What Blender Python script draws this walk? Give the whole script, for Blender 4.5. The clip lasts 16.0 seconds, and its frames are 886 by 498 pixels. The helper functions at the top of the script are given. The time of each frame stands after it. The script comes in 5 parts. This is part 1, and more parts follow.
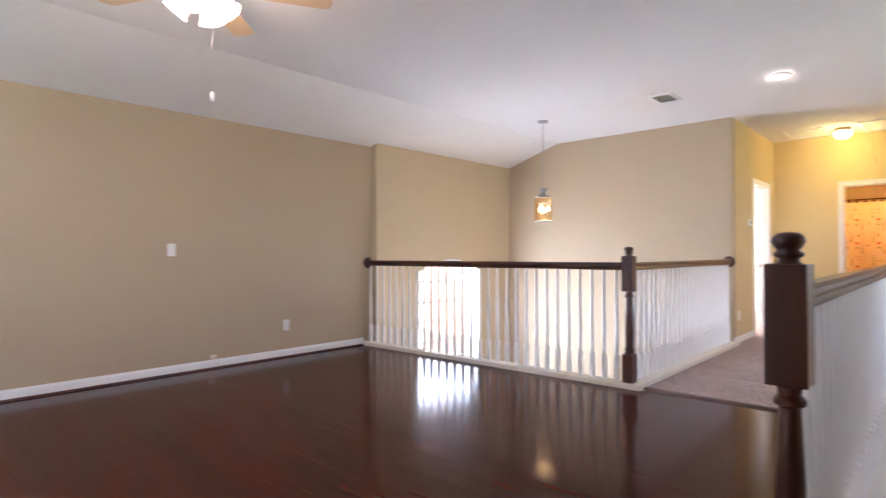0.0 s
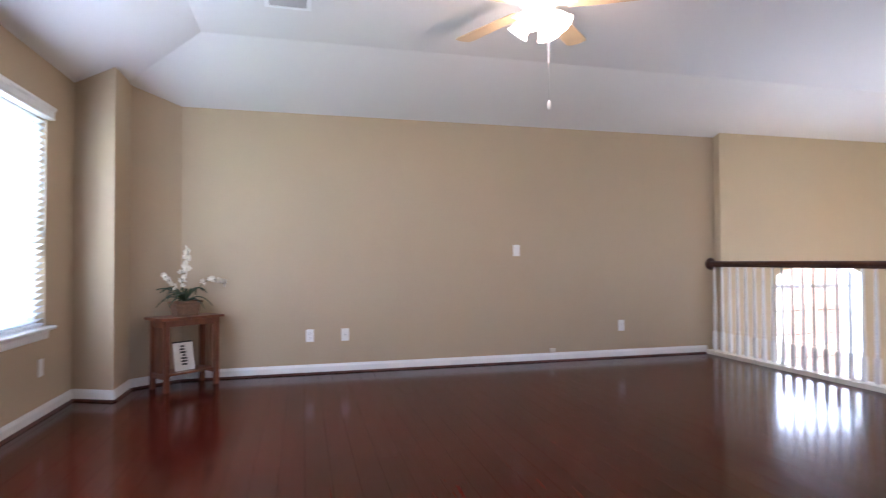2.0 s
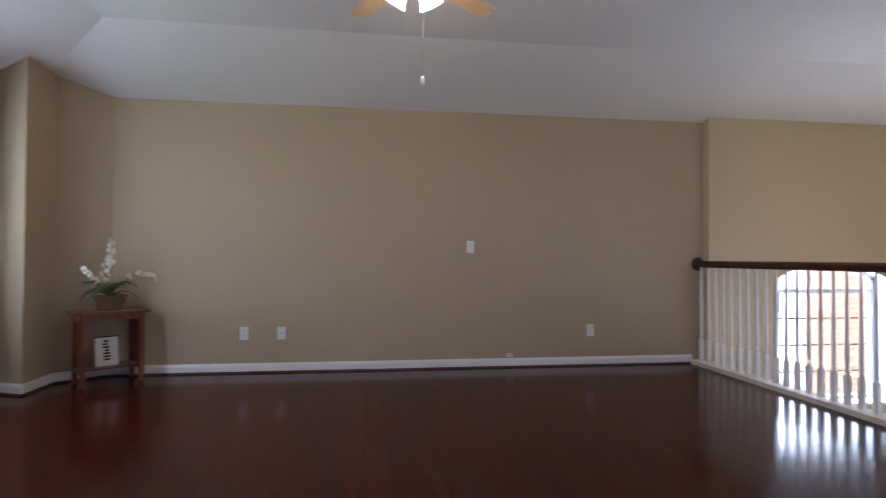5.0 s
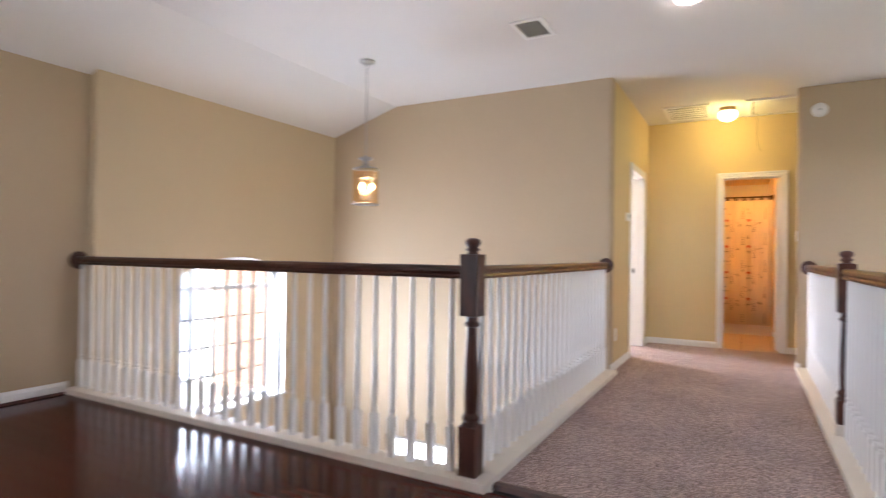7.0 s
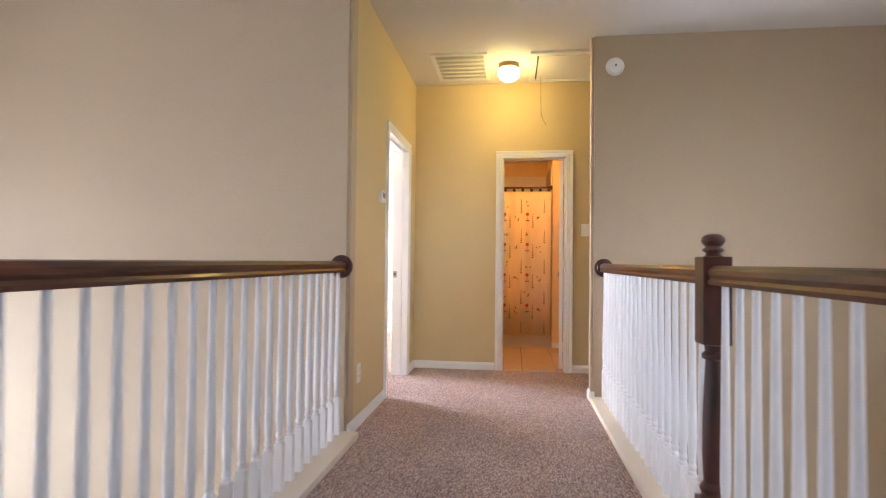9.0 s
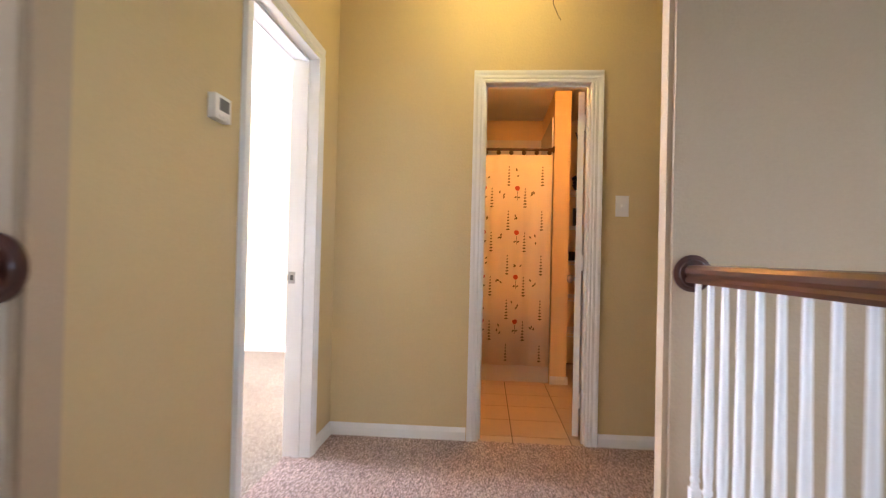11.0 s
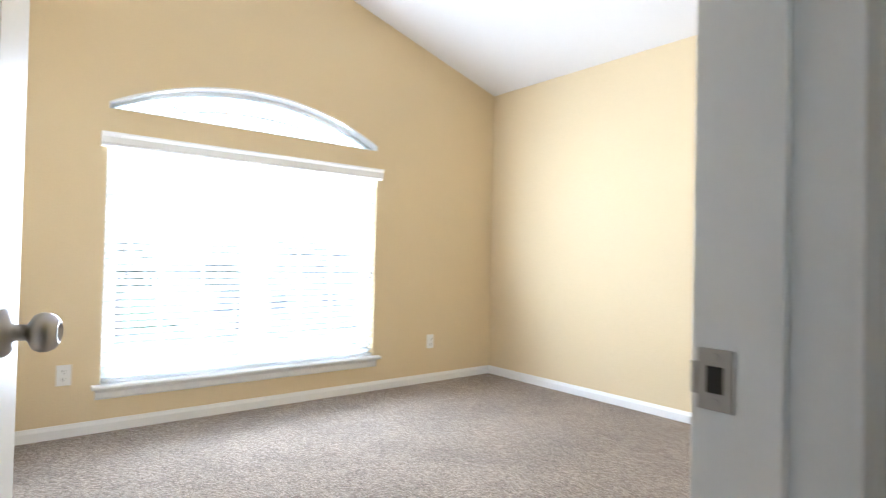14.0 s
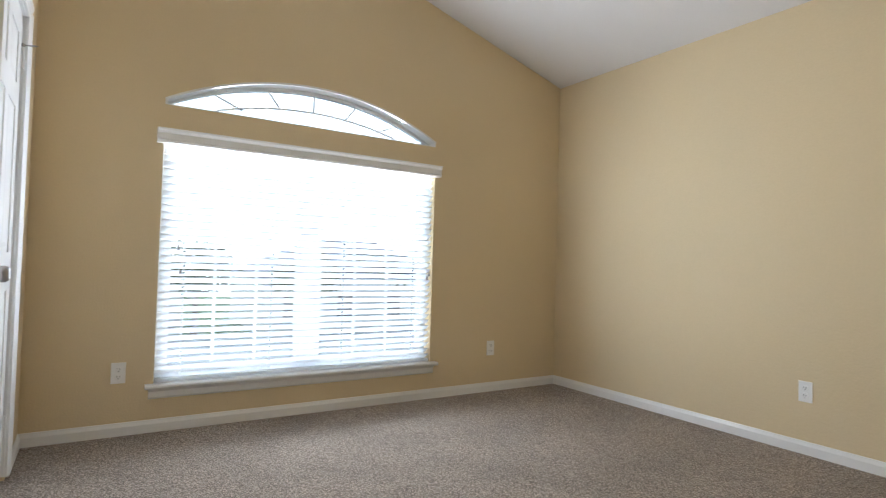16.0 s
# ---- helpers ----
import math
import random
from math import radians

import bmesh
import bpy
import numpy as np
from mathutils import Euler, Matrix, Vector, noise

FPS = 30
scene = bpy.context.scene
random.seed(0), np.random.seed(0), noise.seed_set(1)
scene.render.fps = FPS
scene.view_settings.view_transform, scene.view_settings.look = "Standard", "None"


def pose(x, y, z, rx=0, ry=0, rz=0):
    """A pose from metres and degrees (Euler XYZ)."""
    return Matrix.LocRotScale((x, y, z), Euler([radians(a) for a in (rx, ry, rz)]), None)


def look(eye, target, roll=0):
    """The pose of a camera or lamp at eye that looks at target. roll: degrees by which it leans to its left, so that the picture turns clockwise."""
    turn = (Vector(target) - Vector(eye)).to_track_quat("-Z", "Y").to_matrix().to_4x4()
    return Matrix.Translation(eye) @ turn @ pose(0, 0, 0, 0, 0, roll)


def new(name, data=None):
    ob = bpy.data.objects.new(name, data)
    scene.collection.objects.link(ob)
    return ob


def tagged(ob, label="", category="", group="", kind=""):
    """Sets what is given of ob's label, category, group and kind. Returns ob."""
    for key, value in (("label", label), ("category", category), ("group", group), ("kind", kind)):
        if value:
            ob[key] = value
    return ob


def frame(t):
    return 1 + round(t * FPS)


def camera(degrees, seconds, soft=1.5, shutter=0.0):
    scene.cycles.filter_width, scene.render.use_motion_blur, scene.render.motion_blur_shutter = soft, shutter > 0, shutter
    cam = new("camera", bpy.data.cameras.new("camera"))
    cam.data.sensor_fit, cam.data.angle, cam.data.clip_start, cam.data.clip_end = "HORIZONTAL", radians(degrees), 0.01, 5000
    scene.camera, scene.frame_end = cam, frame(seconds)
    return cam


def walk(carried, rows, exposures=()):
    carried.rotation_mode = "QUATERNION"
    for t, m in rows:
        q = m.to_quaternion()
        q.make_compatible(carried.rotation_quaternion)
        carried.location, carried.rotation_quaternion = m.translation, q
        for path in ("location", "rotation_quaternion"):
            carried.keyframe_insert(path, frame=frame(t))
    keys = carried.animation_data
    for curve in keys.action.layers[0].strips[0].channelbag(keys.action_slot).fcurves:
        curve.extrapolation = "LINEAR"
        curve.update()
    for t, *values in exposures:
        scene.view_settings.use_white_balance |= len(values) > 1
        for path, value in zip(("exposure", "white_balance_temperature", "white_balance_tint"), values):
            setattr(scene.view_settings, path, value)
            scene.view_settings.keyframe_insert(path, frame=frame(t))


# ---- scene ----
# the camera and its walk
cam = camera(77.1, 16.0, soft=1.15, shutter=0.5)
PATH = [
    (0, (5.3, -4.515, 1.112), (3.956, -3.034, 1.128), -0.2),
    (0.5, (5.298, -4.6, 1.114), (3.762, -3.319, 1.131), -0.2),
    (1, (5.341, -4.652, 1.078), (3.637, -3.605, 1.109), -0.2),
    (1.5, (5.324, -4.632, 1.03), (3.48, -3.859, 1.079), -0.2),
    (2, (5.363, -4.537, 1.046), (3.425, -4.047, 1.09), -0.3),
    (2.5, (5.357, -4.484, 1.057), (3.378, -4.2, 1.097), -0.1),
    (3, (5.391, -4.346, 1.09), (3.394, -4.242, 1.117), -0.0),
    (3.2, (5.395, -4.281, 1.121), (3.395, -4.237, 1.136), -0.0),
    (5.3, (5.15, -3.33, 1.04), (3.194, -2.915, 1.084), 0.5),
    (5.5, (5.085, -3.3, 1.05), (3.201, -2.63, 1.087), 0.6),
    (6, (4.77, -3.06, 1.09), (3.148, -1.89, 1.105), 0.8),
    (6.5, (4.607, -2.81, 1.095), (3.309, -1.29, 1.11), 0.8),
    (7, (4.487, -2.458, 1.085), (3.528, -0.703, 1.103), 0.8),
    (7.5, (4.432, -1.987, 1.062), (3.766, -0.101, 1.095), 0.8),
    (8, (4.378, -1.45, 1.053), (3.886, 0.487, 1.094), 0.9),
    (8.5, (4.367, -0.891, 1.049), (4.024, 1.079, 1.095), 0.5),
    (9, (4.34, -0.364, 1.037), (4.089, 1.62, 1.081), 0.6),
    (9.2, (4.335, -0.151, 1.034), (4.094, 1.834, 1.077), 0.6),
    (11.3, (4.258, 2.13, 1.048), (4.105, 4.124, 1.072), 1.4),
    (11.5, (4.253, 2.326, 1.051), (4.074, 4.317, 1.081), 1.4),
    (12, (4.154, 2.784, 1.027), (3.807, 4.753, 1.077), 1.0),
    (12.5, (3.978, 3.204, 1.02), (3.296, 5.083, 1.072), 1.7),
    (12.8, (3.883, 3.451, 1.032), (2.932, 5.210, 1.054), 0.4),
    (13, (3.827, 3.591, 1.037), (2.733, 5.265, 1.067), 1.0),
    (13.5, (3.667, 3.894, 1.02), (2.327, 5.379, 1.053), 1.2),
    (14, (3.532, 4.037, 1.026), (1.975, 5.291, 1.061), 1.3),
    (14.5, (3.433, 4.126, 1.015), (1.763, 5.226, 1.057), 1.6),
    (15, (3.342, 4.171, 1.008), (1.634, 5.21, 1.048), 1.7),
    (15.5, (3.321, 4.203, 0.984), (1.602, 5.224, 1.033), 1.7),
    (16, (3.357, 4.206, 0.986), (1.666, 5.273, 1.039), 1.7),
]
walk(cam, [(t, look(eye, target, roll)) for t, eye, target, roll in PATH],
     exposures=[(0.0, 2.87, 5850, 24), (1.5, 2.89, 5700, 24), (2.5, 2.75, 5300, 24), (3.0, 2.50, 5200, 24), (5.3, 1.96, 5700, 22), (6.0, 2.33, 5950, 23), (6.7, 2.58, 6050, 23), (7.5, 2.38, 6100, 22), (8.0, 2.28, 6050, 22), (8.5, 2.38, 5950, 22), (9.0, 2.43, 5900, 22), (11.3, 2.25, 5650, 20), (12.0, 2.00, 5600, 19), (12.5, 1.70, 5550, 18), (13.0, 1.35, 5450, 14), (13.5, 1.15, 5400, 11), (14.2, 0.70, 5350, 9), (15.0, 0.30, 5450, 9), (16.0, -0.31, 5700, 9)])

# ---- world, sun and window light ----
world = bpy.data.worlds.new("sky")
scene.world = world
world.use_nodes = True
wn = world.node_tree.nodes
sky = wn.new("ShaderNodeTexSky")
sky.sky_type, sky.sun_disc = "NISHITA", False
sky.sun_elevation, sky.sun_rotation = radians(49.4), radians(281.3)
wn["Background"].inputs["Strength"].default_value = 0.15
world.node_tree.links.new(sky.outputs[0], wn["Background"].inputs["Color"])

sun_data = bpy.data.lights.new("sun", "SUN")
sun_data.energy, sun_data.angle, sun_data.color = 5.0, radians(0.4), (1.0, 0.95, 0.88)
sun = new("sun", sun_data)
sun.matrix_world = look((-10, 2, 11.9), (0, 0, 0))


def area_lamp(name, eye, target, w, h, watts, colour):
    data = bpy.data.lights.new(name, "AREA")
    data.shape, data.size, data.size_y, data.energy, data.color = "RECTANGLE", w, h, watts, colour
    ob = new(name, data)
    ob.matrix_world = look(eye, target)
    return ob


def bulb_light(name, place, watts, colour, radius=0.04):
    data = bpy.data.lights.new(name, "POINT")
    data.energy, data.color, data.shadow_soft_size = watts, colour, radius
    ob = new(name, data)
    ob.location = place
    return ob


Y_SOUTH = -6.245
DAY = (0.86, 0.93, 1.0)
area_lamp("south_window_light", (2.10, Y_SOUTH - 0.064, 1.35), (2.10, 0, 1.3), 2.1, 1.35, 3.9, DAY)
# unseen fill lamp added on the room side of the blind
area_lamp("south_window_fill", (2.10, Y_SOUTH + 0.05, 1.35), (2.10, 0, 1.2), 2.1, 1.35, 3.9, DAY)
area_lamp("foyer_window_light", (-0.02, 1.39, 0.25), (5, 1.39, 0.1), 1.15, 1.3, 13.50, (0.72, 0.86, 1.0))
area_lamp("bedroom_window_light", (-0.284, 5.45, 0.98), (5, 5.45, 0.95), 1.75, 1.35, 37.80, (0.93, 0.96, 1.0))
# unseen fill lamp before the blind, aimed up to spare the carpet
area_lamp("bedroom_window_fill", (-0.10, 5.45, 1.0), (5, 5.45, 2.2), 1.8, 1.35, 46.80, (0.93, 0.96, 1.0))
area_lamp("bedroom_arch_light", (-0.24, 5.45, 1.97), (5, 5.45, 1.9), 1.3, 0.14, 10.80, (0.93, 0.96, 1.0))
# unseen source added to brighten the stairwell, balusters and hall
area_lamp("stair_fill_light", (7.36, 0.6, 1.5), (0, 0.6, 0.9), 2.2, 1.3, 4.8, (0.92, 0.97, 1.0))
bulb_light("fan_bulbs", (2.285, -3.15, 2.30), 2.93, (1.0, 0.78, 0.58), 0.10)
bulb_light("pendant_bulb", (1.585, 1.435, 1.66), 0.99, (1.0, 0.70, 0.40))
bulb_light("hall_lamp_bulb", (4.29, 4.45, 2.56), 2.70, (1.0, 0.74, 0.18), 0.07)
# warm bathroom light; its place is chosen to leave the closet dim
bulb_light("bathroom_bulb", (4.6, 5.62, 2.20), 5.30, (1.0, 0.40, 0.055), 0.08)
bulb_light("recessed_bulb", (4.16, 1.40, 2.72), 0.59, (1.0, 0.85, 0.65))

# ---- materials ----


def material(name, colour, rough=0.6, metal=0.0, vary=0.06, scale=3.0, bump=0.0, bump_scale=120.0, spec=0.5, coat=0.0, emit=None, power=0.0):
    """A painted or plain surface: colour drifting at two scales, with a fine relief."""
    m = bpy.data.materials.new(name)
    m.use_nodes = True
    n, l = m.node_tree.nodes, m.node_tree.links
    p = n["Principled BSDF"]
    p.inputs["Roughness"].default_value, p.inputs["Metallic"].default_value = rough, metal
    p.inputs["Specular IOR Level"].default_value = spec
    p.inputs["Coat Weight"].default_value = coat
    co = n.new("ShaderNodeTexCoord")
    big, fine = n.new("ShaderNodeTexNoise"), n.new("ShaderNodeTexNoise")
    big.inputs["Scale"].default_value, big.inputs["Detail"].default_value = scale, 4
    fine.inputs["Scale"].default_value, fine.inputs["Detail"].default_value = bump_scale, 3
    l.new(co.outputs["Object"], big.inputs["Vector"])
    l.new(co.outputs["Object"], fine.inputs["Vector"])
    add = n.new("ShaderNodeMath")
    add.operation = "ADD"
    l.new(big.outputs["Fac"], add.inputs[0])
    l.new(fine.outputs["Fac"], add.inputs[1])
    rng = n.new("ShaderNodeMapRange")
    rng.inputs["From Min"].default_value, rng.inputs["From Max"].default_value = 0.6, 1.4
    rng.inputs["To Min"].default_value, rng.inputs["To Max"].default_value = 1 - vary, 1 + vary
    l.new(add.outputs[0], rng.inputs["Value"])
    mul = n.new("ShaderNodeVectorMath")
    mul.operation = "SCALE"
    mul.inputs[0].default_value = colour
    l.new(rng.outputs[0], mul.inputs["Scale"])
    l.new(mul.outputs[0], p.inputs["Base Color"])
    if bump:
        b = n.new("ShaderNodeBump")
        b.inputs["Strength"].default_value, b.inputs["Distance"].default_value = bump, 0.004
        l.new(fine.outputs["Fac"], b.inputs["Height"])
        l.new(b.outputs[0], p.inputs["Normal"])
    if emit:
        p.inputs["Emission Color"].default_value, p.inputs["Emission Strength"].default_value = (*emit, 1), power
    return m


def carpet(name, dark, light, warm, scale=140.0):
    """Cut-pile carpet of mixed tufts."""
    m = bpy.data.materials.new(name)
    m.use_nodes = True
    n, l = m.node_tree.nodes, m.node_tree.links
    p = n["Principled BSDF"]
    p.inputs["Roughness"].default_value, p.inputs["Specular IOR Level"].default_value = 1.0, 0.05
    p.inputs["Sheen Weight"].default_value = 0.2
    co = n.new("ShaderNodeTexCoord")
    tuft, speck, tread = n.new("ShaderNodeTexVoronoi"), n.new("ShaderNodeTexNoise"), n.new("ShaderNodeTexNoise")
    tuft.inputs["Scale"].default_value = scale
    speck.inputs["Scale"].default_value, speck.inputs["Detail"].default_value = scale * 0.9, 5
    tread.inputs["Scale"].default_value, tread.inputs["Detail"].default_value = 2.2, 5
    for x in (tuft, speck, tread):
        l.new(co.outputs["Object"], x.inputs["Vector"])
    ramp = n.new("ShaderNodeValToRGB")
    ramp.color_ramp.elements[0].position, ramp.color_ramp.elements[0].color = 0.36, (*dark, 1)
    ramp.color_ramp.elements[1].position, ramp.color_ramp.elements[1].color = 0.62, (*light, 1)
    mid = ramp.color_ramp.elements.new(0.5)
    mid.color = (*warm, 1)
    # darker towards tuft edges: shade between tufts put into the colour
    gap = n.new("ShaderNodeMapRange")
    gap.inputs["From Min"].default_value, gap.inputs["From Max"].default_value = 0.15, 0.75
    gap.inputs["To Min"].default_value, gap.inputs["To Max"].default_value = 0.10, -0.16
    l.new(tuft.outputs["Distance"], gap.inputs["Value"])
    pile = n.new("ShaderNodeMath")
    pile.operation = "ADD"
    l.new(speck.outputs["Fac"], pile.inputs[0])
    l.new(gap.outputs[0], pile.inputs[1])
    l.new(pile.outputs[0], ramp.inputs["Fac"])
    rng = n.new("ShaderNodeMapRange")
    rng.inputs["From Min"].default_value, rng.inputs["From Max"].default_value = 0.3, 0.7
    rng.inputs["To Min"].default_value, rng.inputs["To Max"].default_value = 0.86, 1.12
    l.new(tread.outputs["Fac"], rng.inputs["Value"])
    mul = n.new("ShaderNodeVectorMath")
    mul.operation = "SCALE"
    l.new(ramp.outputs[0], mul.inputs[0])
    l.new(rng.outputs[0], mul.inputs["Scale"])
    l.new(mul.outputs[0], p.inputs["Base Color"])
    b = n.new("ShaderNodeBump")
    b.inputs["Strength"].default_value, b.inputs["Distance"].default_value = 1.0, 0.012
    l.new(pile.outputs[0], b.inputs["Height"])
    l.new(b.outputs[0], p.inputs["Normal"])
    return m


def wood(name, dark, light, rough=0.3, stretch=(2, 40, 40), per_piece=0.0, coat=0.0, spec=0.5):
    """Stained wood: long grain streaks, each piece a little lighter or darker."""
    m = bpy.data.materials.new(name)
    m.use_nodes = True
    n, l = m.node_tree.nodes, m.node_tree.links
    p = n["Principled BSDF"]
    p.inputs["Roughness"].default_value, p.inputs["Coat Weight"].default_value = rough, coat
    p.inputs["Coat Roughness"].default_value = 0.12
    p.inputs["Specular IOR Level"].default_value = spec
    co, mp, grain = n.new("ShaderNodeTexCoord"), n.new("ShaderNodeMapping"), n.new("ShaderNodeTexNoise")
    info = n.new("ShaderNodeObjectInfo")
    shift = n.new("ShaderNodeVectorMath")
    shift.operation = "SCALE"
    shift.inputs[0].default_value = (37, 91, 53)
    l.new(info.outputs["Random"], shift.inputs["Scale"])
    l.new(shift.outputs[0], mp.inputs["Location"])
    mp.inputs["Scale"].default_value = stretch
    grain.inputs["Scale"].default_value, grain.inputs["Detail"].default_value = 1.0, 6
    grain.inputs["Distortion"].default_value = 0.6
    l.new(co.outputs["Object"], mp.inputs["Vector"])
    l.new(mp.outputs[0], grain.inputs["Vector"])
    ramp = n.new("ShaderNodeValToRGB")
    ramp.color_ramp.elements[0].position, ramp.color_ramp.elements[0].color = 0.3, (*dark, 1)
    ramp.color_ramp.elements[1].position, ramp.color_ramp.elements[1].color = 0.72, (*light, 1)
    l.new(grain.outputs["Fac"], ramp.inputs["Fac"])
    rng = n.new("ShaderNodeMapRange")
    rng.inputs["To Min"].default_value, rng.inputs["To Max"].default_value = 1 - per_piece, 1 + per_piece
    l.new(info.outputs["Random"], rng.inputs["Value"])
    mul = n.new("ShaderNodeVectorMath")
    mul.operation = "SCALE"
    l.new(ramp.outputs[0], mul.inputs[0])
    l.new(rng.outputs[0], mul.inputs["Scale"])
    l.new(mul.outputs[0], p.inputs["Base Color"])
    b = n.new("ShaderNodeBump")
    b.inputs["Strength"].default_value, b.inputs["Distance"].default_value = 0.08, 0.001
    l.new(grain.outputs["Fac"], b.inputs["Height"])
    l.new(b.outputs[0], p.inputs["Normal"])
    return m


def clear_glass(name, tint=(1, 1, 1), gloss=0.08):
    m = bpy.data.materials.new(name)
    m.use_nodes = True
    n, l = m.node_tree.nodes, m.node_tree.links
    out = n["Material Output"]
    n.remove(n["Principled BSDF"])
    a, b, mix = n.new("ShaderNodeBsdfTransparent"), n.new("ShaderNodeBsdfGlossy"), n.new("ShaderNodeMixShader")
    a.inputs["Color"].default_value = (*tint, 1)
    b.inputs["Roughness"].default_value = 0.03
    mix.inputs["Fac"].default_value = gloss
    l.new(a.outputs[0], mix.inputs[1])
    l.new(b.outputs[0], mix.inputs[2])
    l.new(mix.outputs[0], out.inputs["Surface"])
    return m


PAINT = material("living_wall_paint", (0.505, 0.393, 0.264), 0.75, vary=0.035, scale=1.2, bump=0.35, bump_scale=90, spec=0.25)
PAINT_HALL = material("hall_wall_paint", (0.64, 0.495, 0.26), 0.75, vary=0.03, scale=1.2, bump=0.35, bump_scale=90, spec=0.25)
PAINT_FOYER = material("foyer_wall_paint", (0.59, 0.475, 0.315), 0.75, vary=0.03, scale=1.2, bump=0.35, bump_scale=90, spec=0.25)
PAINT_BED = material("bedroom_wall_paint", (0.71, 0.578, 0.362), 0.72, vary=0.025, scale=1.0, bump=0.3, bump_scale=100, spec=0.3)
PAINT_BATH = material("bathroom_wall_paint", (0.76, 0.58, 0.31), 0.6, vary=0.02, bump=0.2, bump_scale=100)
CEILING = material("ceiling_paint", (0.74, 0.71, 0.68), 0.9, vary=0.02, scale=1.5, bump=0.4, bump_scale=150, spec=0.1)
TRIM = material("white_trim_paint", (0.82, 0.81, 0.79), 0.35, vary=0.015, scale=6, bump=0.04, bump_scale=60)
PLASTIC = material("white_plastic", (0.83, 0.82, 0.80), 0.35, vary=0.01)
CREAM = material("cream_painted_board", (0.74, 0.68, 0.58), 0.5, vary=0.04, scale=8, bump=0.06, bump_scale=70)
# near-black: shade in ducts, gaps and holes as colour; also bars and underfloor
DARK_SLOT = material("dark_slot", (0.03, 0.028, 0.025), 0.7)
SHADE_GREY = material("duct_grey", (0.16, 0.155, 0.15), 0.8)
MAHOGANY = wood("dark_mahogany", (0.024, 0.007, 0.004), (0.105, 0.029, 0.014), 0.34, (14, 14, 2.5), coat=0.15)
RAILWOOD = wood("dark_mahogany_rail", (0.02, 0.007, 0.004), (0.12, 0.034, 0.015), 0.38, (30, 2.2, 30), coat=0.1)
RAILWOOD_X = wood("dark_mahogany_rail_across", (0.02, 0.007, 0.004), (0.12, 0.034, 0.015), 0.38, (2.2, 30, 30), coat=0.1)
PLANK = wood("red_cherry_laminate", (0.026, 0.0038, 0.0024), (0.086, 0.0108, 0.0056), 0.15, (3.0, 38, 38), per_piece=0.16, spec=0.14)
CHERRY = wood("cherry_table_wood", (0.10, 0.028, 0.012), (0.24, 0.075, 0.03), 0.35, (12, 12, 3), coat=0.15)
CARPET_HALL = carpet("hall_carpet_brown", (0.22, 0.145, 0.125), (0.80, 0.63, 0.575), (0.57, 0.425, 0.378), 120)
CARPET_BED = carpet("bedroom_carpet_beige", (0.17, 0.13, 0.10), (0.74, 0.635, 0.52), (0.48, 0.40, 0.325), 185)
BATH_TILE = material("tan_floor_tile", (0.54, 0.39, 0.25), 0.35, vary=0.06, scale=4, bump=0.08, bump_scale=20)
GROUT = material("dark_grout", (0.20, 0.14, 0.09), 0.9)
TUB = material("white_tub_enamel", (0.82, 0.78, 0.72), 0.2)
WALL_TILE = material("white_wall_tile", (0.80, 0.77, 0.70), 0.25, vary=0.02)
# white louvres coloured mid-grey, their shaded look put into the colour
VENT_GREY = material("vent_louvre_shaded", (0.50, 0.49, 0.48), 0.5)
NICKEL = material("satin_nickel", (0.40, 0.385, 0.37), 0.33, 1.0, vary=0.03, scale=20)
BRASS_DARK = material("dark_bronze", (0.09, 0.055, 0.035), 0.35, 0.8)
BRASS = material("old_brass", (0.50, 0.33, 0.12), 0.35, 1.0)
GLOW_FAN = material("lit_frosted_shade", (0.9, 0.85, 0.75), 0.4, emit=(1.0, 0.80, 0.55), power=2.02)
GLOW_HALL = material("lit_hall_shade", (0.9, 0.85, 0.7), 0.4, emit=(1.0, 0.86, 0.45), power=1.57)
GLOW_BULB = material("lit_bulb", (0.9, 0.85, 0.7), 0.4, emit=(1.0, 0.80, 0.48), power=6.30)
GLOW_CAN = material("lit_recessed_lens", (0.9, 0.88, 0.8), 0.4, emit=(1.0, 0.9, 0.72), power=1.12)
BLADE = material("pale_maple_blade", (0.62, 0.44, 0.25), 0.45, vary=0.08, scale=9)
GLASS = clear_glass("window_glass", (0.97, 0.99, 0.99), 0.06)
JAR = clear_glass("lantern_glass", (1.0, 0.91, 0.77), 0.10)
VINYL = material("white_vinyl_frame", (0.80, 0.81, 0.82), 0.4, vary=0.01)


def thin_white(name):
    """White slats that let some daylight through."""
    m = material(name, (0.88, 0.88, 0.88), 0.45, vary=0.01)
    n, l = m.node_tree.nodes, m.node_tree.links
    t, mix = n.new("ShaderNodeBsdfTranslucent"), n.new("ShaderNodeMixShader")
    t.inputs["Color"].default_value = (0.9, 0.93, 0.95, 1)
    mix.inputs["Fac"].default_value = 0.5
    l.new(n["Principled BSDF"].outputs[0], mix.inputs[1])
    l.new(t.outputs[0], mix.inputs[2])
    l.new(mix.outputs[0], n["Material Output"].inputs["Surface"])
    return m


SLAT = thin_white("white_blind_slat")
STONE_FLOOR = material("entry_floor_tile", (0.55, 0.47, 0.37), 0.4, vary=0.08, scale=5)
BRICK_A = material("red_brick", (0.58, 0.37, 0.33), 0.9, vary=0.14, scale=9, bump=0.5, bump_scale=60)
MORTAR = material("brick_mortar", (0.78, 0.76, 0.72), 0.95, vary=0.08, scale=12)
GRASS = material("lawn", (0.10, 0.16, 0.05), 0.95, vary=0.25, scale=1.5, bump=0.6, bump_scale=30)
LEAF = material("tree_leaves", (0.10, 0.14, 0.06), 0.8, vary=0.3, scale=6)
